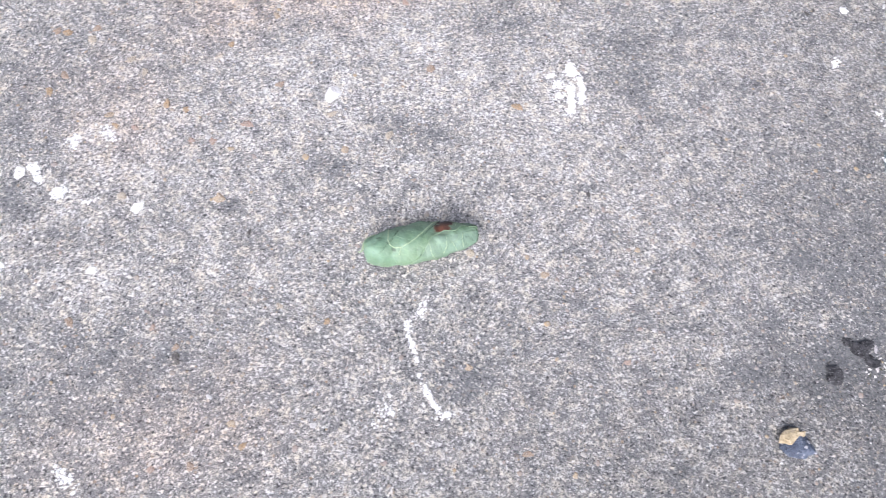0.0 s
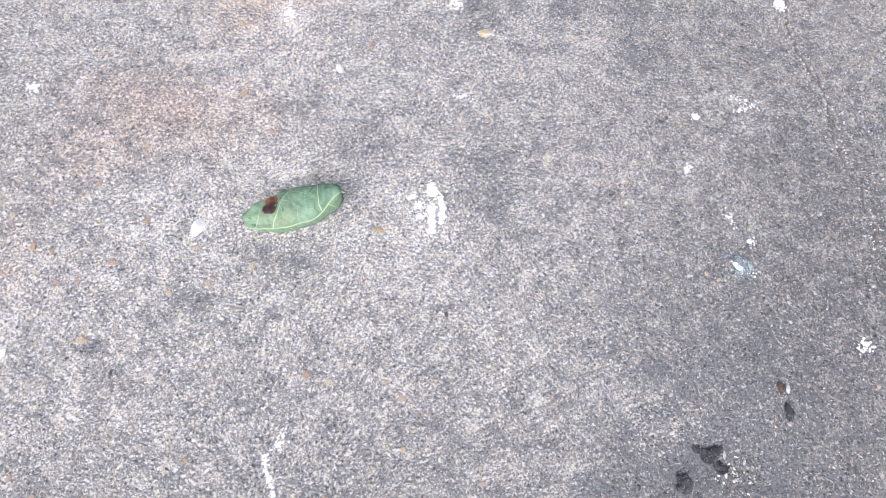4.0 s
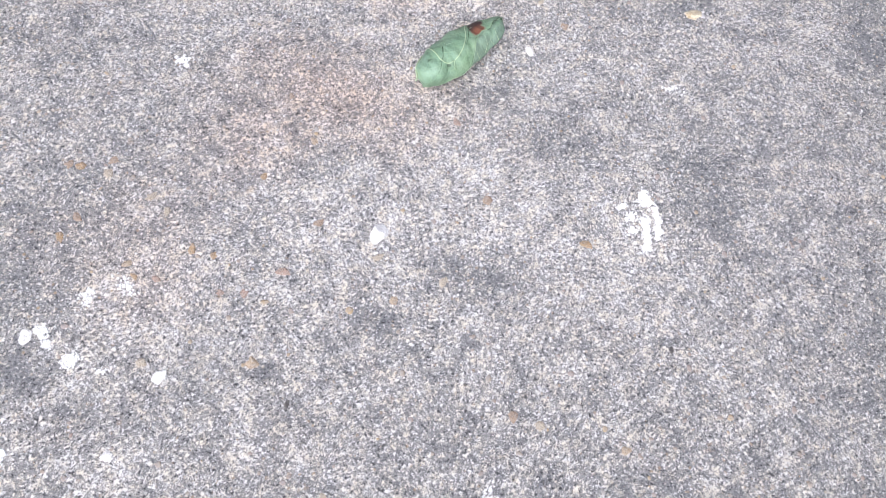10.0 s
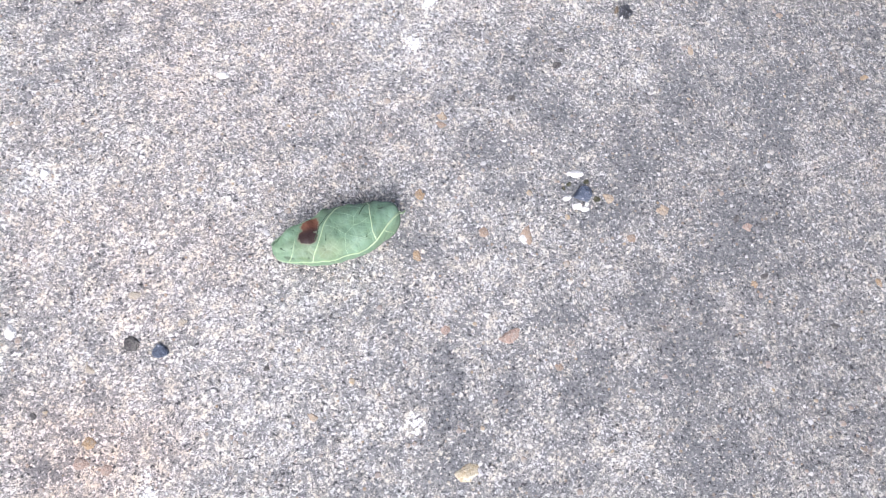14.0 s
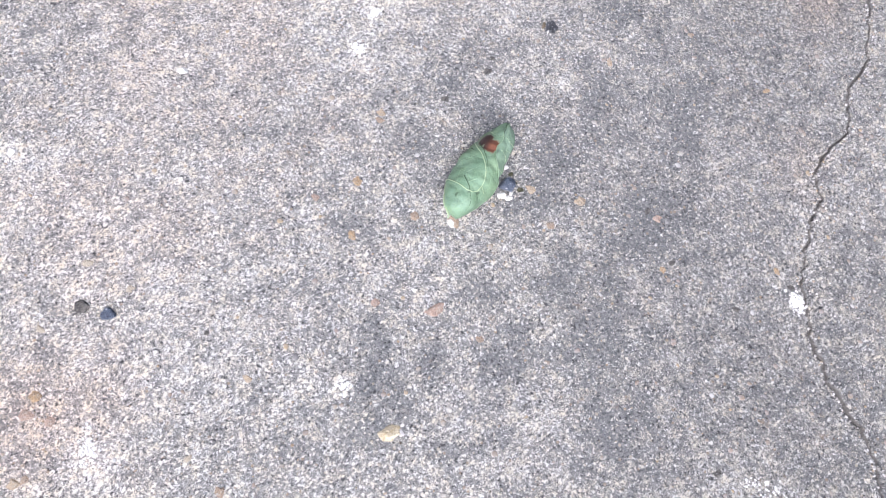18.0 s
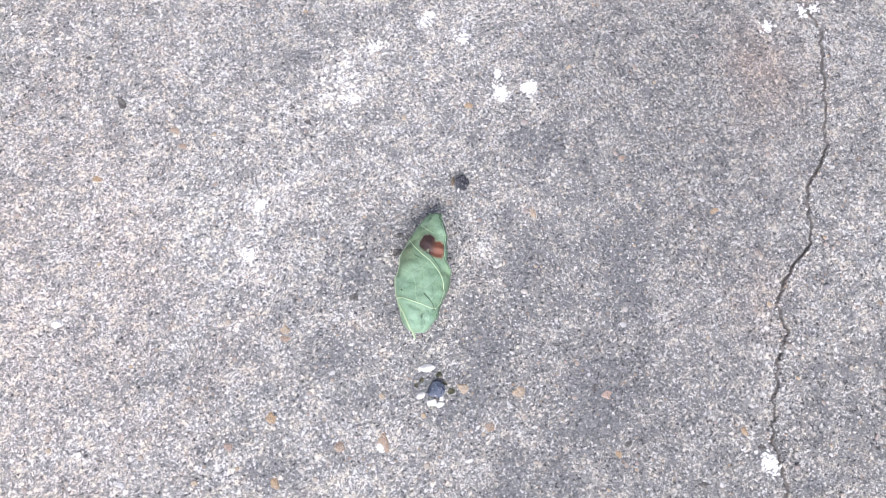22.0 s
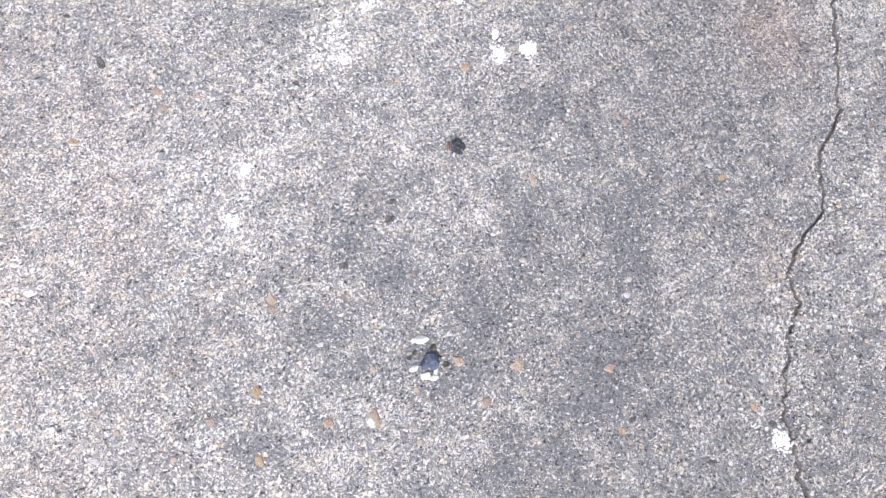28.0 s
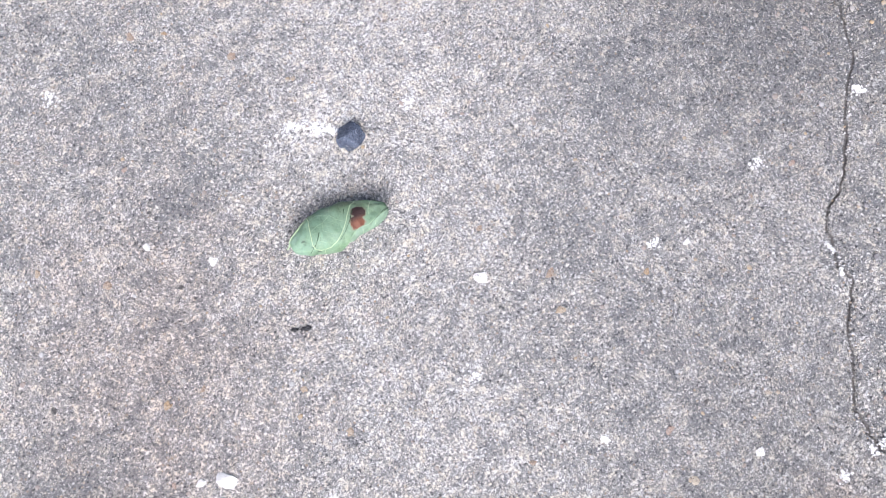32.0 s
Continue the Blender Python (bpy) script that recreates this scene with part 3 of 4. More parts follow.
def lump(radius, seed, flat=0.6, rough=0.25, level=2, stretch=1.0):
    """A broken stone: an icosphere pushed about by noise and cut by a few flat faces."""
    rng = random.Random(seed)
    bm = bmesh.new()
    bmesh.ops.create_icosphere(bm, subdivisions=level, radius=1.0)
    cuts = [(Vector((rng.uniform(-1, 1), rng.uniform(-1, 1), rng.uniform(-0.4, 1))).normalized(), rng.uniform(0.55, 0.85)) for _ in range(6)]
    off = Vector((rng.uniform(0, 50), rng.uniform(0, 50), 0))
    for v in bm.verts:
        p = v.co * (1 + rough * noise.noise(v.co * 1.1 + off) + 0.6 * rough * noise.noise(v.co * 2.6 + off))
        for n, d in cuts:
            over = p.dot(n) - d
            if over > 0:
                p -= n * over * 0.85
        v.co = Vector((p.x * radius * stretch, p.y * radius / stretch, p.z * radius * flat))
    return bm


def splat(cx0, cy0, rx, ry, turn, pieces, seed, size=0.0011):
    """A broken white crust: many small ragged plates that overlap towards the middle."""
    rng = random.Random(seed)
    bm = bmesh.new()
    c, s = math.cos(radians(turn)), math.sin(radians(turn))
    for _ in range(pieces):
        u, v = rng.gauss(0, 0.45) * rx, rng.gauss(0, 0.45) * ry
        px, py = u * c - v * s, u * s + v * c
        r = size * rng.uniform(0.35, 1.1) * (2.0 if rng.random() < 0.12 else 1.0)
        k, a0, h = rng.randint(5, 8), rng.uniform(0, 6.28), rng.uniform(0.0002, 0.0006)
        z0 = float(slab_height(np.array([cx0 + px]), np.array([cy0 + py]))[0])
        low, top = [], []
        for j in range(k):
            a, q = a0 + j * 6.283 / k, r * rng.uniform(0.55, 1.3)
            low.append(bm.verts.new((px + q * math.cos(a), py + q * math.sin(a), z0 - 0.0002)))
            top.append(bm.verts.new((px + 0.72 * q * math.cos(a), py + 0.72 * q * math.sin(a), z0 + h * rng.uniform(0.7, 1.3))))
        for j in range(k):
            bm.faces.new((low[j], low[(j + 1) % k], top[(j + 1) % k], top[j]))
        bm.faces.new(top)
    return bm


def skin_z(x, y):
    """The slab's height at one place; the part beyond the crack lies lower."""
    return float(slab_height(np.array([x]), np.array([y]))[0]) - (0.0012 if x > crack_x(np.array([y]))[0] + 0.003 else 0.0)


def at(ob, x, y, z=0.0, turn=0.0):
    ob.matrix_basis = pose(x, y, z, 0, 0, turn)
    return ob


# ---- white crusts on the slab: centre, half sizes, turn, plates ----
CRUSTS_A = [(0.103, 0.211, 0.0044, 0.0062, 15, 130), (0.109, 0.200, 0.0020, 0.0060, 10, 60), (0.1085, 0.191, 0.0022, 0.0060, -12, 60), (0.1015, 0.194, 0.0030, 0.0085, 0, 90),
            (0.101, 0.181, 0.0030, 0.0045, -30, 46), (0.088, 0.206, 0.0030, 0.0018, 30, 22), (0.093, 0.200, 0.0044, 0.0036, 0, 34), (0.093, 0.191, 0.0044, 0.0036, 0, 28),
            (-0.230, 0.122, 0.0034, 0.0026, -40, 60), (-0.2265, 0.1165, 0.0028, 0.0024, -40, 36), (-0.2125, 0.1075, 0.0046, 0.0034, 25, 130), (-0.195, 0.102, 0.0060, 0.0030, 20, 7),
            (-0.191, 0.148, 0.0080, 0.0040, -40, 30), (-0.211, 0.142, 0.0060, 0.0050, 60, 34), (-0.296, 0.151, 0.0030, 0.0040, 20, 40), (-0.266, 0.077, 0.0080, 0.0060, 40, 40),
            (-0.236, 0.059, 0.0060, 0.0040, 20, 30), (0.005, 0.043, 0.006, 0.004, 80, 22), (-0.003, 0.033, 0.005, 0.003, 60, 14), (0.000, 0.019, 0.018, 0.0011, -71, 36),
            (0.0105, -0.0085, 0.011, 0.0016, -58, 70), (0.018, -0.018, 0.007, 0.0022, 10, 26), (-0.015, -0.017, 0.010, 0.006, 40, 34), (-0.181, -0.052, 0.010, 0.004, -40, 50)]
CRUSTS_B = [(0.309, 0.274, 0.0045, 0.0030, 0, 26), (0.295, 0.229, 0.0030, 0.0050, -20, 22), (0.395, 0.092, 0.0080, 0.0045, 0, 26), (0.319, 0.188, 0.0030, 0.0070, 10, 18),
            (0.332, 0.170, 0.0035, 0.0030, 0, 8), (0.128, 0.290, 0.016, 0.0020, -5, 14), (-0.181, 0.294, 0.0060, 0.0050, 0, 44), (-0.004, 0.365, 0.0060, 0.0100, 10, 54),
            (0.128, 0.377, 0.0045, 0.0050, 0, 30), (0.404, 0.386, 0.0050, 0.0058, 0, 90), (0.352, 0.284, 0.014, 0.0060, 20, 22), (0.345, 0.291, 0.0060, 0.0040, 0, 16)]
CRUSTS_C = [(0.350, 0.636, 0.0050, 0.0036, 20, 110), (0.332, 0.638, 0.0040, 0.0060, 0, 80), (0.241, 0.676, 0.014, 0.010, 20, 34), (0.304, 0.698, 0.007, 0.004, 40, 36),
            (0.334, 0.650, 0.0030, 0.0040, 0, 22), (0.320, 0.679, 0.005, 0.005, 0, 26), (0.176, 0.613, 0.0070, 0.0034, 40, 46), (0.161, 0.588, 0.0060, 0.0045, -50, 46), (0.508, 0.630, 0.005, 0.005, 0, 26),
            (0.268, 0.689, 0.008, 0.005, 0, 34), (0.245, 0.660, 0.006, 0.004, 10, 30), (0.543, 0.634, 0.004, 0.004, 0, 20), (0.534, 0.634, 0.003, 0.005, 0, 18)]
CRUSTS_D = [(0.219, 0.794, 0.006, 0.005, 40, 44), (0.389, 0.733, 0.005, 0.004, 0, 24), (0.336, 0.811, 0.010, 0.006, 30, 30), (0.334, 1.010, 0.0080, 0.0050, -20, 60),
            (0.322, 1.020, 0.0090, 0.0040, -30, 46), (0.343, 1.004, 0.0050, 0.0030, -20, 34), (0.308, 1.020, 0.012, 0.005, 5, 24), (0.583, 0.831, 0.006, 0.004, 0, 30),
            (0.676, 0.837, 0.006, 0.004, -20, 28), (0.398, 0.995, 0.007, 0.005, 0, 20), (0.189, 1.122, 0.006, 0.006, 0, 30), (0.489, 0.822, 0.006, 0.004, 0, 22),
            (0.591, 0.757, 0.0014, 0.0050, 10, 26), (0.587, 0.738, 0.0014, 0.0040, -35, 24)]
for n, (x, y, rx, ry, turn, pieces) in enumerate(CRUSTS_A + CRUSTS_B + CRUSTS_C + CRUSTS_D):
    at(part("white_crust", splat(x, y, rx, ry, turn, int(pieces * 1.7), n, 0.0009), CHALK, ground, "chalky white crust"), x, y)

# ---- pebbles set in the slab ----
WHITE_PEBBLES = [(-0.056, 0.184, 0.0056), (-0.237, 0.119, 0.0035), (-0.167, 0.100, 0.0035), (-0.186, 0.060, 0.0026), (0.036, 0.313, 0.0030),
                 (0.170, 0.840, 0.0052), (0.376, 0.864, 0.0042), (0.155, 0.847, 0.0028), (0.230, 0.967, 0.0030), (0.197, 0.998, 0.0024), (0.053, 0.581, 0.0028),
                 (0.389, 0.733, 0.0026), (0.470, 0.672, 0.0030), (0.508, 0.811, 0.0022), (-0.063, 0.456, 0.0030), (-0.043, 0.537, 0.0026), (0.202, 0.463, 0.0026)]
TAN_A = [(-0.120, 0.108), (-0.133, 0.017), (-0.019, 0.155), (0.065, 0.181), (-0.097, 0.241), (-0.098, -0.024), (-0.137, -0.048), (-0.117, -0.046), (-0.141, 0.146),
         (-0.159, 0.170), (-0.032, 0.291), (-0.186, 0.201), (0.151, 0.351), (-0.050, 0.034), (0.007, 0.207), (0.079, 0.066), (0.032, 0.009), (0.126, 0.014),
         (-0.113, 0.272), (-0.108, 0.159), (-0.193, 0.161), (-0.177, 0.107), (0.033, 0.078), (0.019, 0.082), (-0.078, 0.042), (-0.193, 0.030), (-0.011, 0.258)]
TAN_B = [(0.184, 0.412), (0.143, 0.463), (0.207, 0.392), (-0.022, 0.382), (-0.033, 0.387), (-0.039, 0.354), (0.078, 0.389), (0.169, 0.535),
         (-0.027, 0.431), (0.045, 0.353), (0.284, 0.467), (0.151, 0.421), (-0.054, 0.355), (0.388, 0.577), (0.378, 0.642), (0.310, 0.636), (0.204, 0.465),
         (0.325, 0.561), (0.150, 0.496), (0.181, 0.470), (0.124, 0.489), (0.170, 0.540), (0.091, 0.656), (0.140, 0.672), (0.430, 0.530), (0.397, 0.407), (0.504, 0.448)]
TAN_C = [(0.424, 0.680), (0.257, 1.136), (0.160, 0.900), (0.497, 0.700), (0.409, 0.818), (0.184, 0.897), (0.209, 1.053), (0.239, 0.863), (0.310, 1.087),
         (0.474, 0.809), (0.393, 0.893), (0.419, 0.911), (0.341, 0.745), (0.428, 0.715), (0.140, 0.854)]
TAN_D = [(-0.228, 0.219), (-0.212, 0.215), (-0.211, 0.223), (-0.235, 0.22), (-0.176, 0.193), (-0.224, 0.187), (-0.188, 0.154), (-0.176, 0.153), (-0.147,
         0.167), (-0.046, 0.144), (-0.124, 0.217), (-0.128, 0.146), (-0.232, 0.176), (-0.09, 0.189), (-0.056, 0.169), (-0.003, 0.465), (0.019, 0.447)]
TAN_E = [(-0.029, 0.396), (-0.034, 0.355), (0.06, 0.334), (-0.091, -0.036), (-0.147, 0.028), (0.065, -0.038), (0.142, 0.661), (0.325, 0.418), (0.262, 0.454),
         (0.254, 0.479), (0.33, 0.45), (0.278, 1.126), (0.128, 1.02), (0.417, 0.842), (0.603, 0.818), (0.251, 0.824), (0.163, 0.989)]
rng = random.Random(21)
for n, (x, y, r) in enumerate(WHITE_PEBBLES):
    at(part("pebble", lump(r * 1.12, 300 + n, 0.34, 0.45, 3, 1.14), QUARTZ, ground, "smooth white pebble"), x, y, skin_z(x, y) + 0.0003, rng.uniform(0, 360))
shapes = []
for n in range(8):
    ob = part("pebble", lump(1.0, 500 + n, 0.20, 0.6, 3, rng.uniform(0.95, 1.3)), PEBBLE, ground, "rounded tan pebble")
    shapes.append(ob.data)
    bpy.data.objects.remove(ob)
BIG = {(0.184, 0.412): 0.0045, (0.284, 0.467): 0.0036, (0.204, 0.465): 0.004, (-0.120, 0.108): 0.0036}
for n, (x, y) in enumerate(TAN_A + TAN_B + TAN_C + TAN_D + TAN_E):
    ob = new("pebble", shapes[n % 8])
    ob.parent = ground
    tagged(ob, label="rounded tan pebble")
    r = BIG.get((x, y), rng.uniform(0.0018, 0.0031))
    ob.matrix_basis = pose(x, y, skin_z(x, y) + 0.0002, 0, 0, rng.uniform(0, 360)) @ Matrix.Diagonal((r, r, r * 1.3, 1))

at(part("pebble", lump(0.0050, 517, 0.35, 0.6, 3, 1.2), stone_mat("glossy_pebble", (0.50, 0.40, 0.24), (0.74, 0.67, 0.50), 190.0, 0.3, 0.0007), ground, "glossy pale yellow pebble"), 0.149, 0.349, skin_z(0.149, 0.349) + 0.0004, 8)
at(part("pebble", lump(0.0026, 518, 0.3, 0.8, 2, 1.3), CREAM_WHITE, ground, "pale chip"), 0.1555, 0.3485, skin_z(0.1555, 0.3485) + 0.0002, -30)

# ---- pits and crumbs of dirt lodged in the slab ----
CRUMBS = [(-0.100, 0.087, 0.0022), (0.285, 0.273, 0.0022), (-0.132, 0.011, 0.0036), (0.366, 0.240, 0.0026), (0.365, 0.013, 0.0026), (0.109, 0.120, 0.0018),
          (0.364, 0.388, 0.0024), (0.280, 0.270, 0.0022), (0.212, 0.546, 0.0026), (-0.054, 0.413, 0.0022), (0.058, 0.417, 0.0016), (0.326, 0.299, 0.0022),
          (0.332, 0.421, 0.0022), (0.115, 0.696, 0.0036), (0.485, 0.401, 0.0024), (0.403, 0.396, 0.0022), (0.325, 0.456, 0.0024), (0.243, 0.563, 0.0026),
          (0.247, 0.572, 0.0020), (0.215, 0.654, 0.0016), (0.103, 0.731, 0.0020), (0.097, 0.935, 0.0022), (0.203, 0.963, 0.0022), (0.459, 0.717, 0.0018)]
for n, (x, y, r) in enumerate(CRUMBS):
    at(part("dirt_crumb", lump(r, 700 + n, 0.16, 0.8, 2, 1.2), PIT, ground, "dark dirt crumb"), x, y, skin_z(x, y), rng.uniform(0, 360))


# ---- loose things lying on the slab ----
def loose(name, label, category, x, y, turn=0.0, z=0.0):
    ob = tagged(new(name), label, category)
    ob.matrix_basis = pose(x, y, z + skin_z(x, y), 0, 0, turn)
    return ob


def stone(x, y, r, seed, label, mat=SLATE, flat=0.7, stretch=1.05, turn=0.0, rough=0.45):
    bm = lump(r, seed, flat, rough, 3, stretch)
    low = min(v.co.z for v in bm.verts)
    bmesh.ops.translate(bm, verts=bm.verts, vec=(0, 0, -low * 0.75))
    me = bpy.data.meshes.new("stone")
    bm.to_mesh(me)
    bm.free()
    me.materials.append(mat)
    ob = tagged(new("stone", me), label, "stone")
    ob.matrix_basis = pose(x, y, skin_z(x, y), 0, 0, turn)
    return ob


stone(0.352, 0.992, 0.0106, 41, "angular dark blue-grey stone on the concrete", turn=30)
stone(0.008, 0.434, 0.0043, 42, "small dark speckled stone beside a flat brown one", SLATE, 0.38)
stone(-0.006, 0.441, 0.0043, 43, "dark brown flat stone in the concrete", PIT, 0.2)
stone(0.239, 0.482, 0.0048, 44, "small dark blue stone between white crusts", SLATE, 0.6)
for n, (x, y, r, turn) in enumerate([(0.2390, 0.4955, 0.0034, -20), (0.2355, 0.4965, 0.0018, 40), (0.2310, 0.4820, 0.0022, 20), (0.2360, 0.4765, 0.0027, -35), (0.2395, 0.4745, 0.0022, 5), (0.2415, 0.4775, 0.0014, 60)]):
    at(part("pebble", lump(r, 830 + n, 0.45, 0.5, 2, 1.3), QUARTZ, ground, "white chip beside the dark stone"), x, y, skin_z(x, y) + 0.0005, turn)
for n, (x, y, r) in enumerate([(0.2440, 0.4900, 0.0016), (0.2335, 0.4900, 0.0013), (0.2300, 0.4880, 0.0011), (0.2455, 0.4840, 0.0012), (0.2480, 0.4790, 0.0018)]):
    at(part("dirt_crumb", lump(r * 1.2, 850 + n, 0.14, 0.9, 2, 1.1), MOSS, ground, "mossy dirt crumb"), x, y, skin_z(x, y), 50 * n)

stone(-0.322, 0.267, 0.0072, 45, "flat dark stone with a white chip beside it", PIT, 0.25, 1.3)
stone(-0.318, 0.266, 0.0036, 46, "small blue-grey stone on a flat dark one", SLATE, 0.9)
at(part("pebble", lump(0.0046, 833, 0.2, 0.9, 3, 1.9), CREAM_WHITE, ground, "long white chip"), -0.329, 0.254, skin_z(-0.329, 0.254) + 0.0006, 6)
stone(0.518, 0.417, 0.0095, 47, "dark greenish dirt clump on the concrete", MOSS, 0.35, 1.2, 70)

# the husk: a brown shell, with a white lump for the rim's highlight
husk = loose("seed_husk", "crumpled dark seed husk with a brown flap on the concrete", "seed husk", 0.2905, 0.591, 70)
part("shell", lump(0.0047, 51, 0.62, 0.45, 3, 1.12), SEED, husk).location.z = 0.002
part("ridge", lump(0.0017, 52, 0.6, 0.6, 2, 1.5), QUARTZ, husk, "white lump for the highlight on the husk's rim").location = (-0.0035, 0.0012, 0.0020)
part("flap", lump(0.0022, 53, 0.35, 0.6, 2, 1.5), stone_mat("husk_flap", (0.16, 0.12, 0.08), (0.32, 0.26, 0.19), 300.0, 0.8, 0.0006), husk, "dull brown flap of the husk").location = (0.0006, 0.0046, 0.0006)

# two-toned chip: dark lump with a cream face
chip = loose("stone_chip", "black stone chip with a cream broken face", "stone chip", 0.219, -0.030, 10)
part("body", lump(0.0088, 61, 0.5, 0.5, 3, 1.15), SLATE, chip).location = (0.0012, -0.0026, 0.003)
for n, (x, y, z, size) in enumerate([(0.0082, -0.0040, 0.0030, 0.0024), (0.0066, -0.0014, 0.0044, 0.0018), (0.0098, -0.0066, 0.0018, 0.0020), (0.0058, -0.0062, 0.0042, 0.0013), (0.0036, -0.0034, 0.0066, 0.0010)]):
    part("crystal", lump(size, 630 + n, 0.6, 0.8, 2, 1.2), FROST, chip, "frosty white crystal edge").location = (x, y, z)
part("face", lump(0.0066, 62, 0.32, 0.7, 3, 1.35), CREAM, chip, "cream broken face").location = (-0.0016, 0.0040, 0.0044)

# a pair of tan chip and black crumb
bit = loose("stone_chip", "cream chip in brown dirt with a black crumb beside it", "stone chip", 0.331, 0.060, 0)
part("splinter", lump(0.0023, 64, 0.45, 0.6, 3, 0.72), CREAM_WHITE, bit, "cream splinter").location = (0.0012, 0.0050, 0.0012)
part("dirt", lump(0.0042, 66, 0.3, 0.8, 3, 0.95), stone_mat("brown_dirt", (0.07, 0.05, 0.038), (0.19, 0.145, 0.11), 380.0, 0.9, 0.0012), bit, "brown dirt at the splinter").location = (-0.0026, 0.0056, 0.0003)
part("body", lump(0.0046, 65, 0.4, 0.4, 2, 0.74), TAR, bit).location = (-0.0014, -0.0105, 0.0012)

# black debris on the stain
for n, (x, y, r, stretch) in enumerate([(0.2515, 0.0085, 0.0058, 1.0), (0.2705, 0.0240, 0.0054, 1.3), (0.2770, 0.0280, 0.0030, 1.0), (0.2770, 0.0155, 0.0036, 0.8), (0.2630, 0.0290, 0.003, 1.0), (0.2740, 0.0200, 0.003, 1.0)]):
    ob = stone(x, y, r, 900 + n, "flat dark tar crumb on a dark stain", TAR, 0.36, stretch, 40 * n, 0.9)
    ob.name = "tar_crumb"
    tagged(ob, category="tar crumb", group="tar crumbs on the stain")
for n in range(46):
    a, d = rng.uniform(0, 6.28), 0.015 * rng.random() ** 0.7
    x, y = 0.286 + d * math.cos(a), 0.013 + 0.85 * d * math.sin(a)
    at(part("pebble", lump(rng.uniform(0.0005, 0.0011), 960 + n, 0.6, 0.9, 1, rng.uniform(1.0, 1.5)), (QUARTZ, CREAM, MOSS, TAR)[(0, 2, 1, 0, 3, 2, 0)[n % 7]], ground, "small chip by the tar crumbs"), x, y, skin_z(x, y) + 0.0004, 40 * n)
for n, (x, y, r, turn) in enumerate([(0.2805, 0.0250, 0.0020, 80), (0.2790, 0.0150, 0.0022, 95), (0.2930, 0.0210, 0.0016, 70), (0.2850, 0.0100, 0.0016, 20)]):
    at(part("pebble", lump(r, 930 + n, 0.4, 0.5, 2, 1.7), CREAM_WHITE, ground, "pale splinter by the tar crumbs"), x, y, skin_z(x, y) + 0.0006, turn)
# black flakes
for n, (x, y, r, s) in enumerate([(0.2535, 0.899, 0.0021, 1.4), (0.2600, 0.8955, 0.0025, 1.3), (0.257, 0.897, 0.0012, 1.0)]):
    ob = stone(x, y, r, 950 + n, "thin black flake on the concrete", TAR, 0.35, s, -25)
    ob.name = "black_flake"
    tagged(ob, category="flake", group="black flakes")

# the glass shard
shard = loose("glass_shard", "pale blue-green broken glass shard on the concrete", "glass", 0.319, 0.151, 15)
bm = bmesh.new()
foot = [bm.verts.new((0.0098 * math.cos(a) * k, 0.0106 * math.sin(a) * k, 0.0)) for a, k in ((1.45, 1.0), (1.9, 0.9), (3.6, 0.95), (4.1, 0.9), (5.6, 0.9), (6.0, 0.85))]
roof = [bm.verts.new((v.co.x * 0.62 + 0.0004, v.co.y * 0.62, 0.0042 + 0.0011 * (k % 2))) for k, v in enumerate(foot)]
for k in range(6):
    bm.faces.new((foot[k], foot[(k + 1) % 6], roof[(k + 1) % 6], roof[k]))
bm.faces.new(roof)
bm.faces.new(foot[::-1])
bmesh.ops.bevel(bm, geom=bm.edges[:], offset=0.0005, segments=2, affect="EDGES")
part("shard", bm, GLASS, shard).location.z = 0.0006
bm = splat(0.319, 0.151, 0.0016, 0.005, 35, 16, 77, 0.0012)
part("chipped_rim", bm, CHALK, shard, "white chipped rim").location = (-0.0045, 0.0004, 0.0030)
at(part("white_crust", splat(0.323, 0.150, 0.008, 0.006, 30, 22, 88, 0.0009), CHALK, ground, "chalky white crust"), 0.326, 0.146)


# ---- the leaf: a blade curled into a flat tube, underside out ----
LENGTH, HALF_WIDTH, HALF_HIGH = 0.0682, 0.0143, 0.0106
TURN_UNDER = -268.0


def girth(u):
    u = min(max(u, 0.0), 1.0)
    blunt = (u / 0.36) ** 0.36 if u < 0.36 else 1.0
    tip = ((1 - u) / 0.46) ** 0.42 if u > 0.54 else 1.0
    return max(0.02, blunt * tip)


def margin_turn(u):
    """How far over the top the free edge reaches, in degrees from the midrib."""
    w = min(max((u - 0.30) / 0.42, 0.0), 1.0)
    return 208 - 82 * w * w * (3 - 2 * w) - 10 * max(0.0, (u - 0.80) / 0.2) + 4 * math.sin(u * 19) + 2 * math.sin(u * 41 + 1)


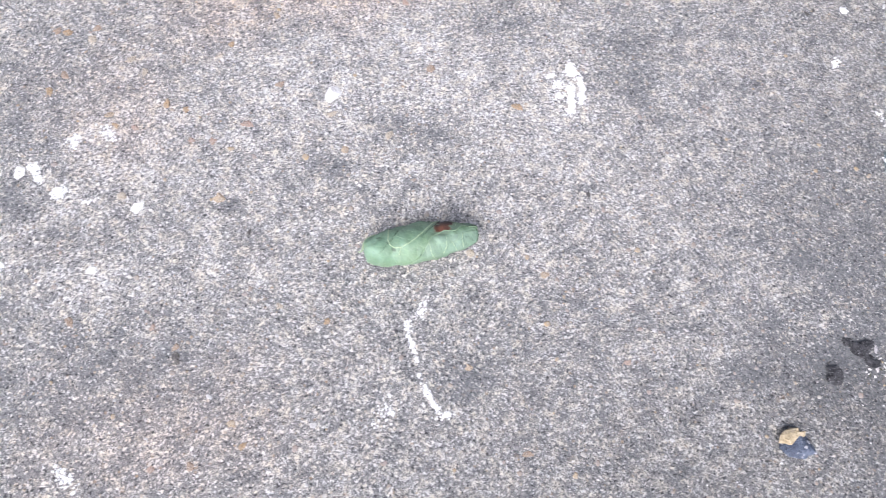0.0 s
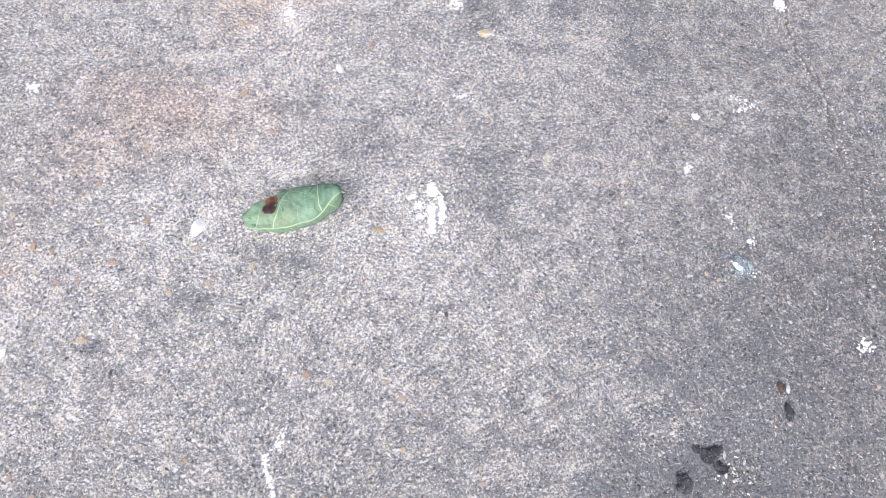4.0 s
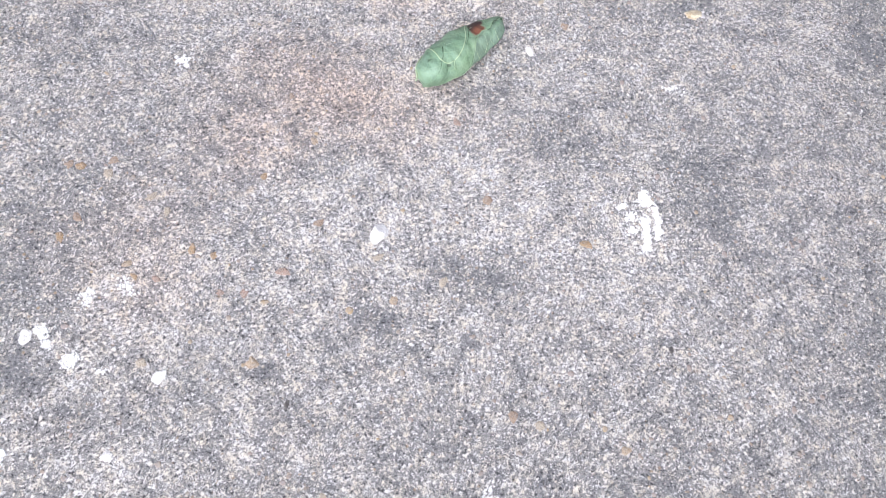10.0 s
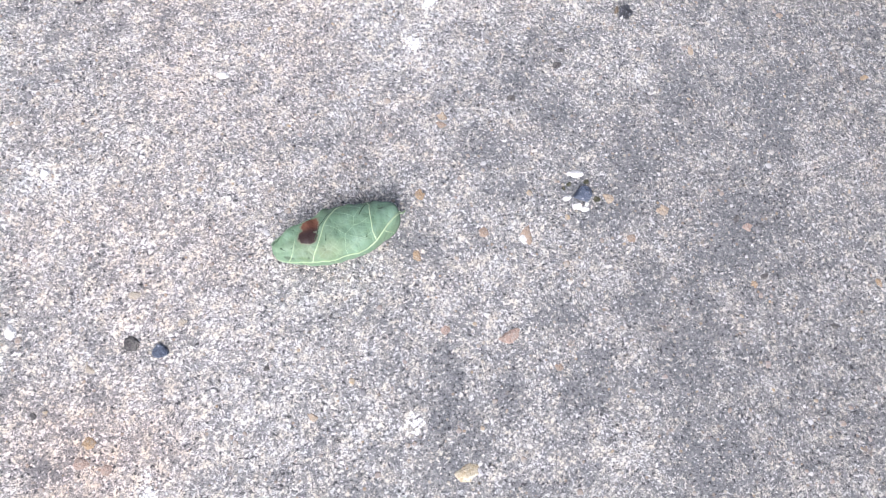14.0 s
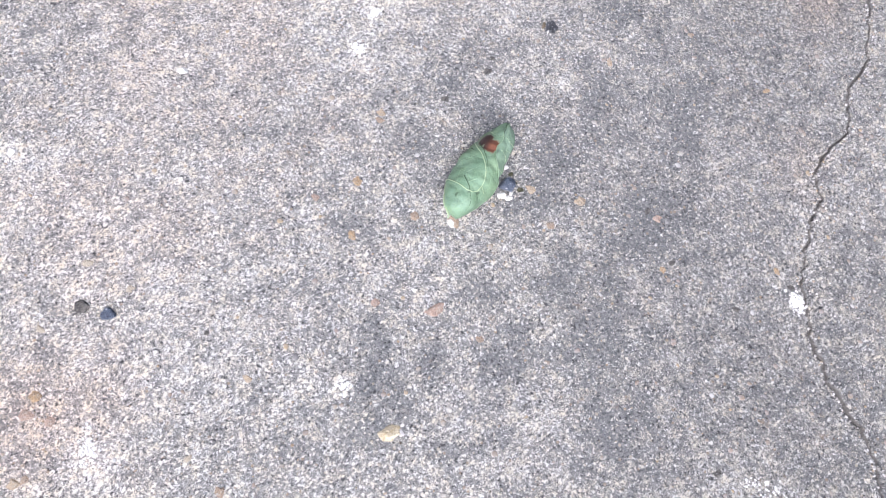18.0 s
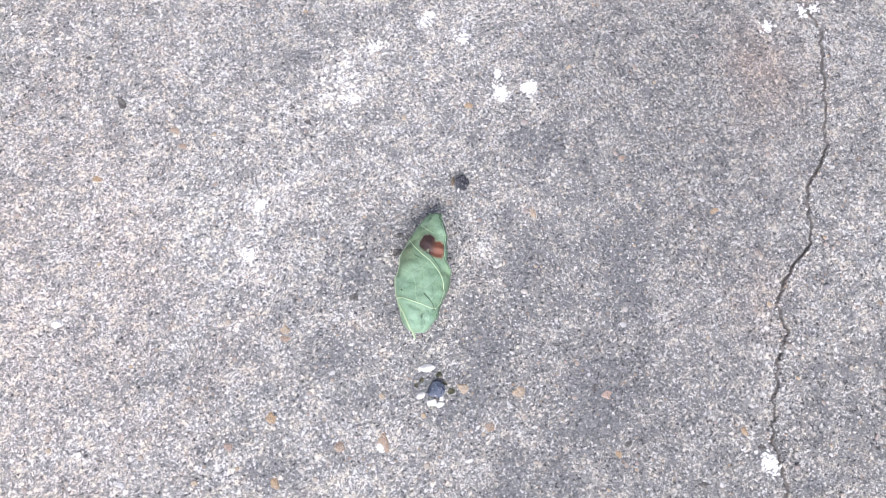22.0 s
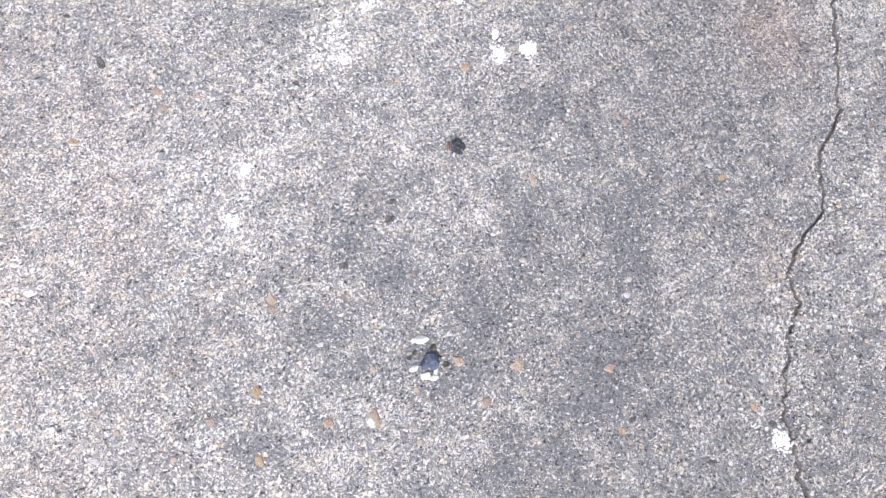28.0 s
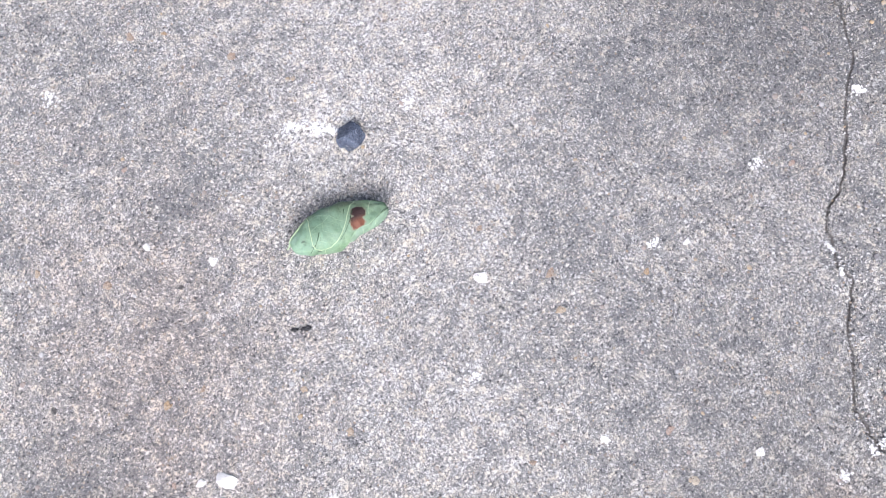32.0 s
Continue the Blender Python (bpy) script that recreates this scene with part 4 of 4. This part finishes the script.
def on_leaf(u, turn, out=0.0):
    twist = min(max((0.34 - u) / 0.34, 0.0), 1.0)
    a = radians(turn + 60 * twist * twist * (3 - 2 * twist))
    g = girth(u)
    if turn < 0 or turn > 165:
        # the under half tapers more to both ends
        g *= 1 - 0.45 * min(1.0, max(-turn, (turn - 165) * 2, 0) / 90) * abs(2 * u - 1) ** 6
    if turn > 20:
        # the puckered free half: a dip behind the brown patch, bulges before and after it
        g *= 1 + min(1.0, (turn - 20) / 60) * (0.045 * math.exp(-((u - 0.46) / 0.12) ** 2) - 0.07 * math.exp(-((u - 0.61) / 0.05) ** 2) + 0.05 * math.exp(-((u - 0.74) / 0.07) ** 2))
    inner = 1.0 - 0.12 * min(max((-turn - 110) / 60, 0), 1)
    wob = 1 + 0.045 * noise.noise(Vector((u * 6, math.cos(a) * 1.5, math.sin(a) * 1.5)))
    b, c = HALF_WIDTH * g * inner * wob, HALF_HIGH * (0.35 + 0.65 * g) * inner * wob * min(1.0, 6 * g)
    ca, sa = math.cos(a), math.sin(a)
    p = Vector(((u - 0.5) * LENGTH, b * math.copysign(abs(ca) ** 0.92, ca), c * math.copysign(abs(sa) ** 0.85, sa)))
    bend = 0.0016 * math.sin(u * math.pi) - 0.0008
    n = Vector((0, ca / max(b, 1e-4), sa / max(c, 1e-4))).normalized()
    return p + n * out + Vector((0, bend, 0))


def skin(u, turn, out=0.0):
    """The puckered outer face of the blade, its free edge lifted and waved."""
    lift = min(max((turn - margin_turn(u) + 30) / 30, 0.0), 1.0)
    wavy = lift * lift * (0.0012 + 0.0004 * math.sin(u * 23 + 0.6) + 0.0003 * math.sin(u * 47))
    pucker = 0.0011 * noise.noise(Vector((u * 9, turn * 0.022, 3))) + 0.0005 * noise.noise(Vector((u * 24, turn * 0.05, 7)))
    return on_leaf(u, turn, out + wavy + pucker)


def blade():
    nu, nt = 72, 84
    bm = bmesh.new()
    dead, char, aged = (bm.verts.layers.float.new(n) for n in ("dead", "char", "aged"))
    pale = bm.verts.layers.float.new("pale")
    skins = []
    for out in (0.0, -0.00035):
        grid = []
        for i in range(nu + 1):
            u = i / nu
            row, end = [], margin_turn(u)
            for j in range(nt + 1):
                turn = TURN_UNDER + (end - TURN_UNDER) * j / nt
                v = bm.verts.new(skin(u, turn, out))
                d1 = math.hypot((u - 0.715) / 0.066, (turn - 84) / 20)
                d2 = math.hypot((u - 0.678) / 0.068, (turn - 111) / 23)
                v[dead] = max(math.exp(-0.7 * d1 * d1), math.exp(-0.7 * d2 * d2))
                v[char] = min(1.0, max(0.0, 0.5 + (101 - turn) / 16))
                v[aged] = math.exp(-((u - 0.68) / 0.2) ** 2 - ((turn - 40) / 48) ** 2)
                v[pale] = min(1.0, max(0.0, (-turn - 120) / 30))
                row.append(v)
            grid.append(row)
        skins.append(grid)
    for s, grid in enumerate(skins):
        for i in range(nu):
            for j in range(nt):
                f = (grid[i][j], grid[i + 1][j], grid[i + 1][j + 1], grid[i][j + 1])
                bm.faces.new(f if s == 0 else f[::-1]).smooth = True
    a, b = skins
    for i in range(nu):
        for j in (0, nt):
            bm.faces.new((a[i][j], a[i + 1][j], b[i + 1][j], b[i][j]))
    for j in range(nt):
        for i in (0, nu):
            bm.faces.new((a[i][j], a[i][j + 1], b[i][j + 1], b[i][j]))
    bmesh.ops.recalc_face_normals(bm, faces=bm.faces)
    return bm


def cord(points, r0, r1, sides=6):
    """A tapered round cord along points, its ends closed."""
    bm = bmesh.new()
    rings = []
    for i, p in enumerate(points):
        ahead = (points[min(i + 1, len(points) - 1)] - points[max(i - 1, 0)]).normalized()
        side = ahead.cross(Vector((0, 0, 1)) if abs(ahead.z) < 0.9 else Vector((0, 1, 0))).normalized()
        up = side.cross(ahead)
        r = r0 + (r1 - r0) * i / (len(points) - 1)
        rings.append([bm.verts.new(p + (side * math.cos(k * 6.2832 / sides) + up * math.sin(k * 6.2832 / sides)) * r) for k in range(sides)])
    for a, b in zip(rings, rings[1:]):
        for k in range(sides):
            bm.faces.new((a[k], a[(k + 1) % sides], b[(k + 1) % sides], b[k])).smooth = True
    bm.faces.new(rings[0][::-1])
    bm.faces.new(rings[-1])
    return bm


def along(stations, out=0.0001, steps=7):
    pts = []
    for (u0, t0), (u1, t1) in zip(stations, stations[1:]):
        pts += [skin(u0 + (u1 - u0) * k / steps, t0 + (t1 - t0) * k / steps, out) for k in range(steps)]
    return pts + [skin(*stations[-1], out)]


def build_leaf():
    leaf = tagged(new("leaf"), "curled pale green leaf with a brown patch, blown over concrete", "leaf")
    part("blade", blade(), LEAF, leaf)
    mid = [skin(0.005 + 0.985 * k / 40, 8 * math.sin(k * 0.09), 0.00012) for k in range(41)]
    part("midrib", cord(mid, 0.00052, 0.00028, 8), VEIN, leaf, "pale raised midrib")
    part("stalk", cord([on_leaf(0.012, 6), on_leaf(0.0, 4) + Vector((-0.0012, 0.0002, 0.0002)), on_leaf(0, 4) + Vector((-0.003, -0.0006, 0.0004))], 0.0007, 0.0005, 8), VEIN, leaf, "broken pale stalk stub")
    side = [[(0.24, 2), (0.25, 40), (0.23, 75), (0.21, 105), (0.22, 128), (0.255, 148), (0.31, 156)], [(0.74, 2), (0.70, 38), (0.64, 70), (0.58, 98), (0.50, 122), (0.43, 138), (0.36, 150), (0.31, 156), (0.28, 175)],
            [(0.90, 2), (0.85, 50), (0.80, 100)], [(0.16, -2), (0.10, -50), (0.07, -90)], [(0.36, -2), (0.29, -50), (0.20, -100)], [(0.58, -2), (0.50, -55), (0.40, -110), (0.34, -150), (0.36, -190)],
            [(0.80, -2), (0.72, -55), (0.62, -110), (0.56, -160), (0.54, -205)], [(0.92, -2), (0.88, -60), (0.80, -130), (0.74, -190)], [(0.66, -150), (0.69, -180), (0.70, -215)], [(0.84, -160), (0.83, -190), (0.85, -220)]]
    for n, s in enumerate(side):
        part("side_vein", cord(along(s, -0.00010), 0.00042 if n < 2 else 0.00030, 0.00022 if n < 2 else 0.00016, 8), VEIN, leaf)
    fine = [[(0.47, 2), (0.48, 35), (0.45, 66), (0.50, 84), (0.58, 98)], [(0.45, 66), (0.37, 80), (0.35, 96), (0.42, 112), (0.50, 122)], [(0.37, 80), (0.29, 78), (0.23, 75)], [(0.35, 96), (0.28, 112), (0.21, 110)],
            [(0.28, 112), (0.32, 126), (0.40, 140)], [(0.25, 40), (0.34, 46), (0.45, 66)], [(0.29, -50), (0.38, -70), (0.40, -110)], [(0.50, -55), (0.58, -80), (0.62, -110)],
            [(0.56, -160), (0.61, -168), (0.66, -165)], [(0.69, -180), (0.75, -184), (0.83, -190)], [(0.36, -190), (0.44, -176), (0.54, -180)]]
    for s in fine:
        part("fine_vein", cord(along(s, -0.00012), 0.00022, 0.00016, 6), MARGIN, leaf)
    for end, name in ((None, "upper_margin"), (TURN_UNDER, "lower_margin")):
        us = [0.01 + 0.98 * k / 60 for k in range(61)]
        part(name, cord([skin(u, margin_turn(u) if end is None else end, -0.0001) for u in us], 0.00026, 0.00022, 6), MARGIN, leaf, "pale thickened leaf edge")
    # dark strips laid on the blade paint in the shade of its creases
    creases = [[(0.675, 72), (0.615, 99), (0.535, 122), (0.46, 138)], [(0.31, 95), (0.25, 112), (0.19, 120), (0.12, 128)], [(0.95, 105), (0.90, 118), (0.84, 122), (0.78, 134)], [(0.60, 62), (0.58, 80)], [(0.86, 60), (0.84, 66)],
               [(0.31, 40), (0.30, 46)], [(0.93, 70), (0.90, 55)]]
    for s in creases:
        part("crease", cord(along(s, -0.00012), 0.00034, 0.00016, 5), CREASE_SHADE, leaf, "dark strip painted as a crease's shade")
    return leaf


leaf = build_leaf()

# seconds, place, roll about its length, heading
FLIGHT = [
    (0, 0.0030, 0.0793, 0.0133, -47.8, 11.6),
    (0.3, 0.0501, 0.0852, 0.0107, 7.1, 27.9),
    (0.6, 0.0510, 0.0913, 0.0123, -34.8, 24.8),
    (1, 0.0903, 0.1087, 0.0127, -40.6, 38.9),
    (1.3, 0.0884, 0.1084, 0.0125, -37.7, 39.6),
    (1.6, 0.1014, 0.1345, 0.0107, 5.9, 70.9),
    (2, 0.1038, 0.1342, 0.0107, 5.9, 77.4),
    (2.3, 0.1000, 0.1346, 0.0107, 6.6, 76.6),
    (2.5, 0.1022, 0.1726, 0.0117, 27.6, 119.8),
    (3.5, 0.0450, 0.1900, 0.0090, 5.0, 168.0),
    (4.5, -0.0088, 0.1940, 0.0114, 22.5, 215.9),
    (4.8, -0.0091, 0.1933, 0.0114, 22.2, 213.1),
    (5, -0.0494, 0.1877, 0.0113, 20.9, 221.3),
    (5.15, -0.0400, 0.1940, 0.0100, 6.0, 176.0),
    (5.3, -0.0301, 0.1982, 0.0125, 37.4, 132.1),
    (5.5, -0.0483, 0.1925, 0.0126, 38.1, 131.2),
    (5.8, -0.0743, 0.2388, 0.0112, 18.0, 159.5),
    (6, -0.0808, 0.2414, 0.0112, 17.0, 166.4),
    (6.3, -0.1240, 0.2613, 0.0107, 9.4, 195.0),
    (6.5, -0.1121, 0.2487, 0.0113, -20.6, 208.3),
    (6.8, -0.1014, 0.2400, 0.0112, -19.5, 211.5),
    (7, -0.1466, 0.2339, 0.0106, 4.5, 229.8),
    (7.3, -0.1454, 0.2332, 0.0118, -28.2, 234.6),
    (7.5, -0.1456, 0.2301, 0.0118, -27.8, 235.0),
    (7.65, -0.1560, 0.2260, 0.0100, -8.0, 280.0),
    (7.8, -0.1616, 0.2174, 0.0108, 11.0, 328.1),
    (8, -0.1580, 0.2115, 0.0108, 12.2, 329.4),
    (8.3, -0.1190, 0.2026, 0.0131, -44.7, 382.9),
    (8.5, -0.1249, 0.2057, 0.0130, -44.2, 384.1),
    (8.7, -0.1290, 0.2085, 0.0130, -44.0, 383.0),
    (8.85, -0.0985, 0.2251, 0.0130, -43.9, 386.0),
    (9, -0.0796, 0.2359, 0.0129, -41.0, 373.5),
    (9.3, -0.0806, 0.2295, 0.0129, -41.0, 372.0),
    (9.5, -0.0438, 0.2608, 0.0131, -44.7, 395.3),
    (9.8, -0.0352, 0.2750, 0.0123, -34.7, 397.5),
    (10, -0.0096, 0.3028, 0.0118, -29.0, 400.0),
    (10.3, -0.0067, 0.3027, 0.0123, -34.5, 401.1),
    (10.5, 0.0294, 0.3519, 0.0123, -35.0, 400.6),
    (10.8, 0.0306, 0.3572, 0.0124, -36.5, 400.0),
    (11, 0.0265, 0.3513, 0.0126, -38.8, 401.2),
    (11.3, 0.0722, 0.3999, 0.0108, 12.3, 408.4),
    (11.5, 0.0666, 0.3941, 0.0108, 12.2, 410.0),
    (11.8, 0.0694, 0.3975, 0.0109, 12.6, 409.2),
    (12, 0.0865, 0.4282, 0.0107, 7.2, 425.6),
    (12.3, 0.0928, 0.4324, 0.0107, 6.4, 432.5),
    (12.5, 0.0936, 0.4316, 0.0107, 6.7, 437.0),
    (12.8, 0.0913, 0.4306, 0.0108, 10.2, 437.6),
    (13, 0.1030, 0.4745, 0.0112, 17.0, 503.9),
    (13.3, 0.1070, 0.4722, 0.0113, 19.0, 521.0),
    (13.5, 0.1085, 0.4783, 0.0114, 22.0, 517.1),
    (14.2, 0.1000, 0.4780, 0.0100, 14.0, 570.0),
    (14.9, 0.0850, 0.4680, 0.0100, 8.0, 640.0),
    (15.5, 0.0708, 0.4548, 0.0106, 2.6, 700.8),
    (15.8, 0.0727, 0.4496, 0.0106, 1.9, 697.2),
    (16, 0.1116, 0.4369, 0.0106, 1.2, 714.9),
    (16.3, 0.1087, 0.4393, 0.0106, 0.8, 720.2),
    (16.6, 0.1370, 0.4420, 0.0106, 4.0, 737.0),
    (16.9, 0.1520, 0.4485, 0.0122, -26.0, 741.0),
    (17, 0.1719, 0.4543, 0.0132, -46.1, 739.1),
    (17.5, 0.1719, 0.4552, 0.0133, -47.4, 741.2),
    (17.8, 0.2234, 0.4834, 0.0121, -32.2, 761.1),
    (18, 0.2227, 0.4902, 0.0122, -34.0, 768.0),
    (18.2, 0.2224, 0.4925, 0.0110, -16.4, 769.6),
    (18.5, 0.2585, 0.5422, 0.0123, 34.4, 769.8),
    (19, 0.2592, 0.5415, 0.0118, 28.7, 778.6),
    (19.5, 0.2589, 0.5419, 0.0120, 31.0, 773.4),
    (20, 0.2603, 0.5429, 0.0120, 31.0, 771.3),
    (20.5, 0.2537, 0.5452, 0.0106, 2.8, 780.8),
    (21, 0.2537, 0.5450, 0.0106, -1.0, 782.3),
    (21.5, 0.2537, 0.5456, 0.0106, -1.0, 780.7),
    (22, 0.2536, 0.5457, 0.0106, 0.5, 781.6),
    (22.5, 0.2543, 0.5448, 0.0106, 1.4, 779.4),
    (23, 0.2531, 0.5441, 0.0106, 3.6, 774.1),
    (23.5, 0.2533, 0.5460, 0.0107, 5.6, 772.8),
    (24, 0.2528, 0.5451, 0.0107, 5.6, 771.9),
    (24.5, 0.2535, 0.5441, 0.0106, -4.0, 769.3),
    (25, 0.2493, 0.5502, 0.0117, -26.5, 762.8),
    (25.5, 0.2491, 0.5504, 0.0128, -40.9, 759.2),
    (26.6, 0.2460, 0.5560, 0.0120, 38.0, 759.0),
    (27.5, 0.2419, 0.5606, 0.0150, 102.0, 759.1),
    (27.6, 0.2399, 0.5588, 0.0150, 102.1, 757.5),
    (27.7, 0.2300, 0.5698, 0.0145, 114.1, 741.2),
    (27.8, 0.2206, 0.6222, 0.0151, 82.8, 719.5),
    (27.9, 0.2480, 0.6858, 0.0136, 51.4, 708.6),
    (28.3, 0.2900, 0.8000, 0.0160, 40.0, 706.0),
    (28.7, 0.3200, 0.9300, 0.0120, 30.0, 708.0),
    (29.2, 0.3262, 0.9579, 0.0115, 23.7, 708.0),
    (29.3, 0.3211, 0.9479, 0.0110, 16.6, 707.6),
    (29.4, 0.3158, 0.9445, 0.0109, 14.5, 707.1),
    (29.5, 0.3134, 0.9450, 0.0109, 12.6, 708.5),
    (29.6, 0.3139, 0.9430, 0.0107, 9.2, 707.4),
    (29.7, 0.3149, 0.9371, 0.0106, 4.7, 710.0),
    (29.8, 0.3168, 0.9433, 0.0106, 1.1, 715.5),
    (30, 0.3127, 0.9411, 0.0106, -0.2, 714.1),
    (30.3, 0.3135, 0.9416, 0.0106, -2.5, 713.3),
    (30.5, 0.3131, 0.9396, 0.0106, -5.0, 715.0),
    (31, 0.3126, 0.9386, 0.0106, -2.7, 718.3),
    (31.5, 0.3130, 0.9403, 0.0106, -2.5, 716.6),
    (32, 0.3134, 0.9408, 0.0106, -3.6, 711.1),
]


def motions():
    walk(leaf, [(t, pose(x, y, z, roll, 0, heading)) for t, x, y, z, roll, heading in FLIGHT])


motions()
